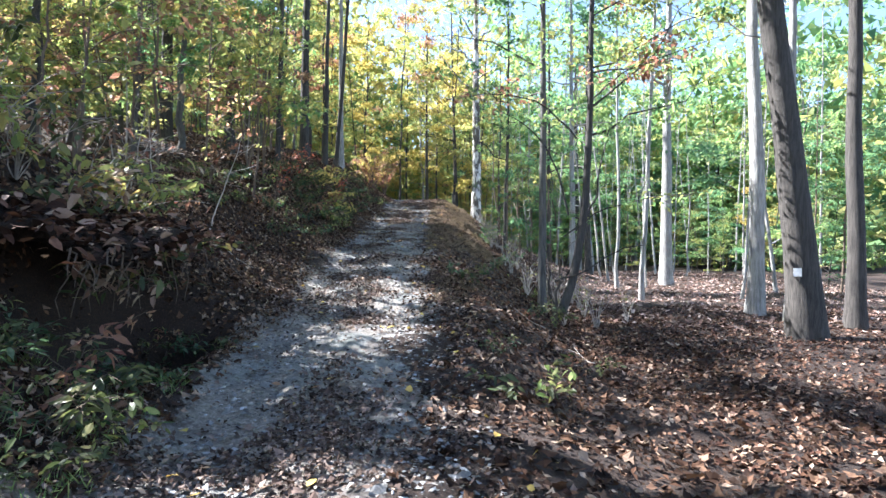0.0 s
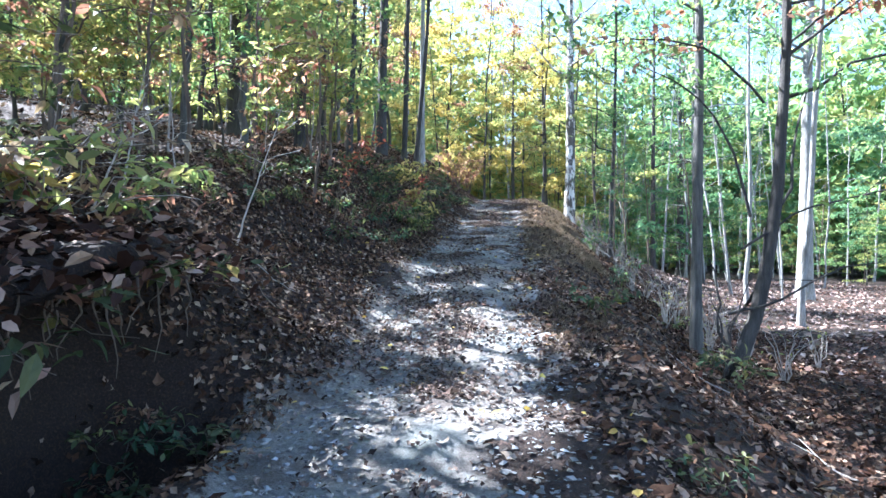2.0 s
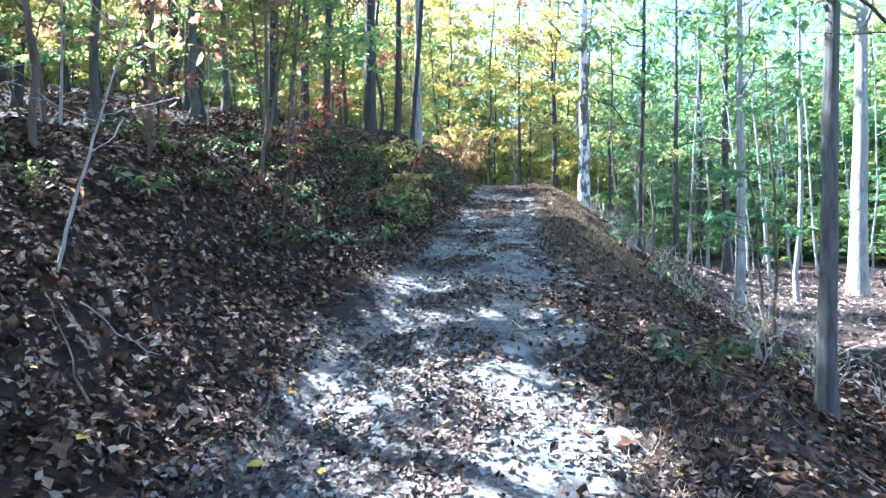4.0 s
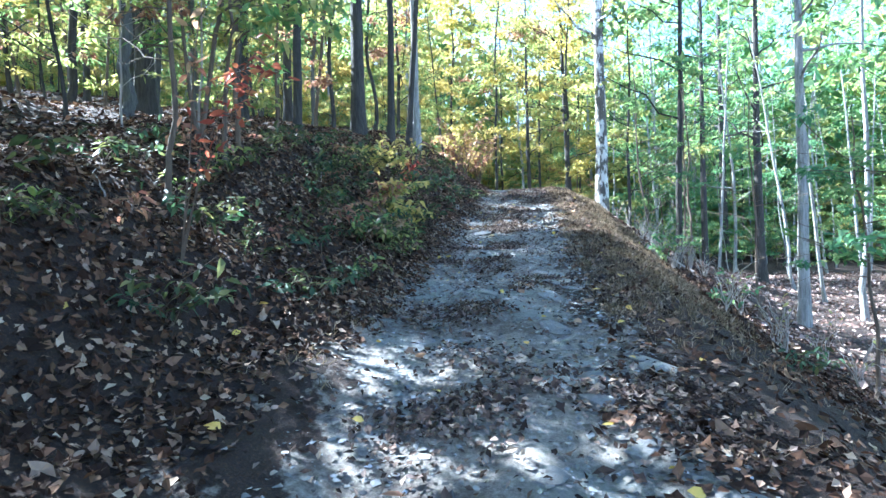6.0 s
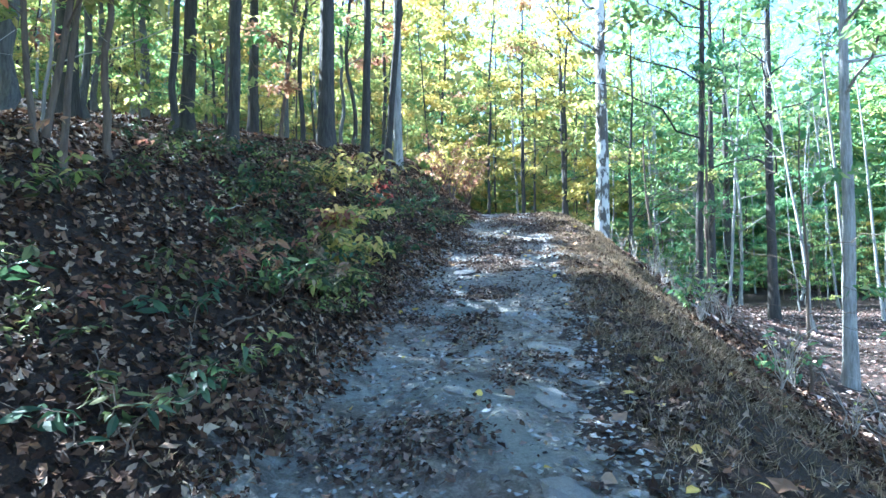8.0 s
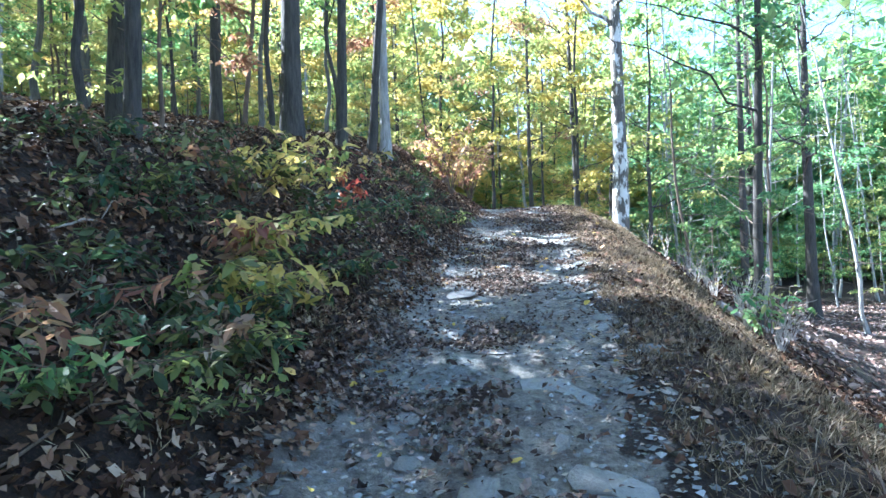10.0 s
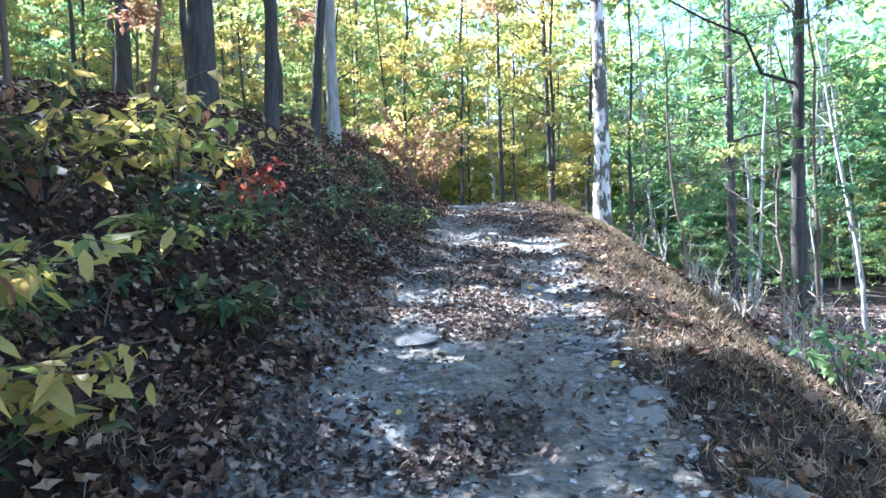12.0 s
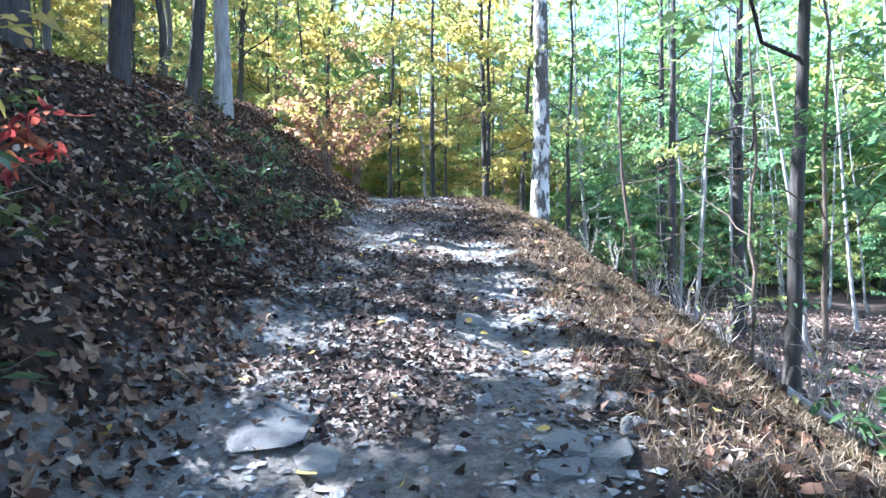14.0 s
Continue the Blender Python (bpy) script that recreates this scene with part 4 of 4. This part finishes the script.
# ---- leafy saplings that reach over the track ----
NEAR = [
    (-4.4, 13.4, 4.6, 0.03, [LIME, RUST], 0.115, 700, 0.3, 1.5), (-4.9, 15.6, 5.0, 0.035, [LIME, GREEN], 0.13, 800, 0.3, 1.8), (-5.2, 10.6, 5.0, 0.035, [LIME, YELLOW, RUST], 0.11, 1100, 0.25, 1.6),
    (-5.4, 8.3, 4.6, 0.03, [RUST, LIME], 0.11, 1000, 0.2, 1.5), (-6.0, 5.6, 5.0, 0.04, [GREEN, LIME], 0.11, 1300, 0.2, 1.7), (-5.0, 7.0, 3.4, 0.02, [LIME, RUST], 0.1, 700, 0.2, 1.2),
    (2.7, 14.6, 4.6, 0.03, [TEAL, GREEN], 0.125, 650, 0.35, 1.3), (2.7, 23.6, 5.4, 0.035, [TEAL, GREEN], 0.12, 1100, 0.2, 1.5), (3.2, 20.3, 4.5, 0.03, [GREEN, LIME], 0.11, 800, 0.3, 1.2),
    (3.6, 26.5, 6.0, 0.04, [GREEN, TEAL], 0.11, 1500, 0.15, 1.8), (3.0, 30.0, 6.5, 0.05, [GREEN, LIME], 0.11, 1600, 0.15, 1.8), (3.4, 17.0, 4.0, 0.03, [GREEN, TEAL], 0.11, 600, 0.35, 1.1),
]
for x, y, h, r, mats, lf, n, cf, reach in NEAR:
    stand(tree("sapling", R, h, r, TWIG, mats, lf, n, cf, reach, 11, (0.05 if x < 0 else -0.05, 0.0), 0.3, True, spread=0.22, label="leafy sapling leaning over the edge of the track", category="sapling", sides=6, rise=0.25, site=(x, y)), x, y)

# bleached brush on the outer slope
for i in range(36):
    y = UG.uniform(11, 31)
    stand(shrub("dead_brush", UG, 9, 0.4, 0.85, 0.07, 3, [LITTER, LIME], TWIG_PALE, "tangle of bleached dead stems on the outer slope", r=0.008), float(trail_x(y)) + UG.uniform(3.0, 5.2), y)
# pale bare saplings on the bank above the hollow
for x, y, h, lean in ((-3.8, 9.1, 1.7, 0.35), (-4.6, 8.2, 1.5, 0.2), (-5.0, 9.8, 1.6, -0.1), (-4.4, 7.6, 1.2, 0.4)):
    stand(tree("bare_sapling", UG, h, 0.013, TWIG_PALE, [LIME], 0.08, 14, 0.4, 0.5, 5, (lean, 0.0), 0.1, True, spread=0.1, label="thin bleached bare sapling stem on the bank", category="sapling", sides=4), x, y)


def undercut_lip():
    """Root-bound turf hanging over the hollow in the bank."""
    rng = np.random.default_rng(91)
    n, m = 40, 14
    a, b = np.meshgrid(np.linspace(0, 2 * np.pi, n, endpoint=False), np.linspace(-np.pi / 2, np.pi / 2, m), indexing="ij")
    x, y, z = 0.75 * np.cos(a) * np.cos(b), 1.5 * np.sin(a) * np.cos(b), 0.16 * np.sin(b)
    w = np.clip(0.92 + 0.5 * vnoise(a * 3.2 + 4, b * 2.5) + 0.4 * vnoise(a * 11, b * 4), 0.6, 1.12)
    v = np.stack([-3.5 + x * w, 5.7 + y * w, 1.72 + z * w - 0.3 * np.clip(x, 0, 1) + 0.25 * vnoise(x * 3, y * 3) + 0.2 * vnoise(x * 9, y * 9) + 0.1 * vnoise(x * 21, y * 21)], -1).reshape(-1, 3)
    i = np.arange(n)[:, None] * m
    k = ((np.arange(n) + 1) % n)[:, None] * m
    j = np.arange(m - 1)[None]
    f = np.stack([i + j, k + j, k + j + 1, i + j + 1], -1).reshape(-1, 4)
    lip = tagged(new("undercut_lip", mesh_of("undercut_lip", v, f, GROUND, True)), "root-bound turf overhanging a dark hollow in the bank", "bank", kind="structure")
    n2 = 4200
    px, py = -3.5 + rng.normal(0, 0.42, n2), 5.7 + rng.normal(0, 0.9, n2)
    P = np.stack([px, py, 1.78 - 0.3 * np.clip(px + 3.4, 0, 1) + 0.25 * vnoise((px + 3.4) * 3, (py - 5.7) * 3) + rng.uniform(-0.12, 0.14, n2)], -1)
    tagged(new("turf_litter", mesh_of("turf_litter", *broad_leaves(P, 0.1, rng, 0.2, 0.6), LITTER)), "brown leaves caught on the overhanging turf", "leaf litter", kind="stuff")
    for q in range(26):
        y0 = 5.6 + rng.uniform(-1.2, 1.2)
        p0 = np.array([-2.8 + rng.uniform(-0.25, 0.1), y0, 1.5])
        s = np.linspace(0, 1, 6)[:, None]
        p = p0 + s * np.array([rng.normal(0, 0.1), rng.normal(0, 0.15), -rng.uniform(0.2, 0.6)]) + rng.normal(0, 0.02, (6, 3))
        child("root", mesh_of("root", *tube(p, np.linspace(0.01, 0.003, 6), 4), TWIG, True), lip)


undercut_lip()

# small white tag on the large trunk
bm = bmesh.new()
bmesh.ops.create_cube(bm, size=1)
bmesh.ops.scale(bm, vec=(0.13, 0.012, 0.15), verts=bm.verts)
bmesh.ops.bevel(bm, geom=bm.edges[:], offset=0.004, segments=2, affect="EDGES")
me = bpy.data.meshes.new("tree_tag")
bm.to_mesh(me)
bm.free()
TAGM, tt, tb = material("white_enamel")
tb.inputs["Roughness"].default_value = 0.45
tt.links.new(ramp(tt, noise_of(tt, tt.nodes.new("ShaderNodeTexCoord").outputs["Object"], 18.0), [(0.3, (0.62, 0.61, 0.58)), (0.6, (0.82, 0.82, 0.8))]), tb.inputs["Base Color"])
me.materials.append(TAGM)
tagged(new("tree_tag", me), "small white square tag nailed to a trunk", "sign").matrix_basis = pose(6.37, 10.24, 1.08, 0, 0, -28)


# fallen bleached log below the edge of the track
lr = np.random.default_rng(95)
lx = np.linspace(0, 1, 9)[:, None]
lp = np.array([1.45, 22.35, 0.0]) + lx * np.array([0.95, 0.25, 0.0]) + lr.normal(0, 0.012, (9, 3))
lp[:, 2] = surf(lp[:, 0], lp[:, 1]) + 0.05
tagged(new("fallen_log", mesh_of("fallen_log", *tube(lp, np.linspace(0.06, 0.035, 9), 9, 0.08, lr), TWIG_PALE, True)), "short bleached log lying on the outer slope", "log")

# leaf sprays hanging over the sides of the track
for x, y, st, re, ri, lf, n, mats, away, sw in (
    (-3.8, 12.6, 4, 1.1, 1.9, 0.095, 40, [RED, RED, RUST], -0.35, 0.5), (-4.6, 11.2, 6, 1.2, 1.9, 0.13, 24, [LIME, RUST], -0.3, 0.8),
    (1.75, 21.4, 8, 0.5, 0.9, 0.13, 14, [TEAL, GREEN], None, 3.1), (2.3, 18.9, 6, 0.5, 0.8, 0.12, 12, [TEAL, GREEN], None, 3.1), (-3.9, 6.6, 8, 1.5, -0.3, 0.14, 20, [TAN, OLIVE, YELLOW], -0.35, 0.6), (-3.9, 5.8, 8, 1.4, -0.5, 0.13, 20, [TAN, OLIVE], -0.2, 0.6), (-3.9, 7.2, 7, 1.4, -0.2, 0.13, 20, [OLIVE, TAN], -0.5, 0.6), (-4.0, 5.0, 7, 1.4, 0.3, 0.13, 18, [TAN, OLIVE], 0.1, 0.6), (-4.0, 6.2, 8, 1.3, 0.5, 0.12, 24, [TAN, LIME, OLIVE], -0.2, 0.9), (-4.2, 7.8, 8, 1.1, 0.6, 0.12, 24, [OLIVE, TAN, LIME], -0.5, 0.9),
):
    stand(shrub("shrub", UG, st, re, ri, lf, n, mats, TWIG, "arching shrub with broad leaves reaching over the track", away=away, swing=sw), x, y)


# ---- fallen twigs ----
def fallen_twig(rng, x, y, length, turn, mat, label):
    n = 7
    q = np.linspace(-0.5, 0.5, n)
    px = x + q * length * math.cos(turn) + rng.normal(0, 0.015, n)
    py = y + q * length * math.sin(turn) + rng.normal(0, 0.015, n)
    p = np.stack([px, py, surf(px, py) + 0.035 + 0.05 * np.abs(q)], -1)
    mid = p[4]
    side = mid + np.linspace(0, 1, 4)[:, None] * np.array([math.cos(turn + 0.7), math.sin(turn + 0.7), 0.35]) * length * 0.3
    r = 0.004 + 0.007 * length
    twig = new("fallen_twig", mesh_of("fallen_twig", *joined([tube(p, np.linspace(r, r * 0.4, n), 5), tube(side, np.linspace(r * 0.5, r * 0.2, 4), 4)]), mat, True))
    tagged(twig, label, "twig", "twigs on the litter")


TW = np.random.default_rng(97)
for i in range(46):
    y = TW.uniform(4, 29)
    u = TW.uniform(-4.2, -1.7) if i % 3 else TW.uniform(1.6, 3.6)
    fallen_twig(TW, float(trail_x(y)) + u, y, TW.uniform(0.3, 1.0), TW.uniform(0, 3.14), TWIG_PALE if i % 4 == 0 else TWIG, "bleached forked twig lying on the leaf litter" if i % 4 == 0 else "thin brown twig lying on the leaf litter")
fallen_twig(TW, -3.95, 20.8, 0.9, 0.5, TWIG_PALE, "bleached crooked branch lying on the bank")

# saplings on the bank top whose boughs hang out towards the track
for x, y, h, mats, boughs in (
    (-4.7, 14.8, 4.2, [LIME, GREEN], [(1.2, 1.3, -0.5, 0.9, 0.2), (1.5, 1.6, -0.8, 0.8, 0.1), (1.8, 1.3, 0.2, 0.9, 0.1)]),
    (-4.9, 11.6, 4.0, [LIME, YELLOW], [(1.7, 1.4, -0.3, 0.9, 0.0), (2.2, 1.2, -0.9, 1.1, 0.1), (2.6, 1.3, 0.4, 1.1, 0.1)]),
    (-5.2, 9.4, 4.2, [RUST, LIME], [(1.6, 1.6, -0.4, 1.0, 0.1), (2.3, 1.5, -0.8, 1.0, 0.2), (2.8, 1.3, 0.2, 0.9, 0.2)]),
    (-5.0, 7.9, 3.6, [RUST, YELLOW, LIME], [(1.3, 1.4, -0.6, 0.5, -0.1), (1.9, 1.6, -0.2, 0.8, 0.1), (2.4, 1.2, 0.3, 0.9, 0.1)]),
):
    sap = stand(tree("sapling", R, h, 0.028, TWIG, mats, 0.12, 260, 0.45, 1.0, 7, (0.06, 0.0), 0.25, True, spread=0.2, label="leafy sapling leaning out from the top of the bank", category="sapling", sides=6, rise=0.25, site=(x, y)), x, y)
    for z0, ln, dy, mid, end in boughs:
        bough(R, sap, [(0.06 * z0, 0, z0), (0.4 * ln, dy * 0.4, z0 + 0.35 * mid), (0.8 * ln, dy * 0.8, z0 + 0.3 * mid), (1.15 * ln, dy, z0 + end)], 0.012, mats, 0.14, 105)

# close thicket of young stems above the hollow
TH = np.random.default_rng(101)
THICKET = [tree("sapling", TH, 3.2 + 0.5 * k, 0.016 + 0.004 * k, TWIG_PALE if k == 1 else TWIG, m, 0.105, 900, 0.22, 1.1, 12, (0.08 * (k - 1), 0.02), 0.25, spread=0.2, label="slim young stem with small yellowing leaves in the thicket", category="sapling", sides=5, rise=0.45) for k, m in enumerate(([LIME, YELLOW], [LIME, RUST], [GREEN, LIME], [LIME, GREEN, RUST]))]
for i in range(34):
    x, y = TH.uniform(-9.0, -4.9), TH.uniform(5.5, 15.5)
    while not open_above(x, y, 1.0, 4.5):
        x, y = TH.uniform(-9.0, -4.9), TH.uniform(5.5, 15.5)
    stand(THICKET[i] if i < 4 else copy_thing(THICKET[i % 4], Matrix()), x, y, TH.uniform(0, 360), TH.uniform(0.75, 1.3), 0.03, (TH.normal(0, 6), TH.normal(0, 6)))
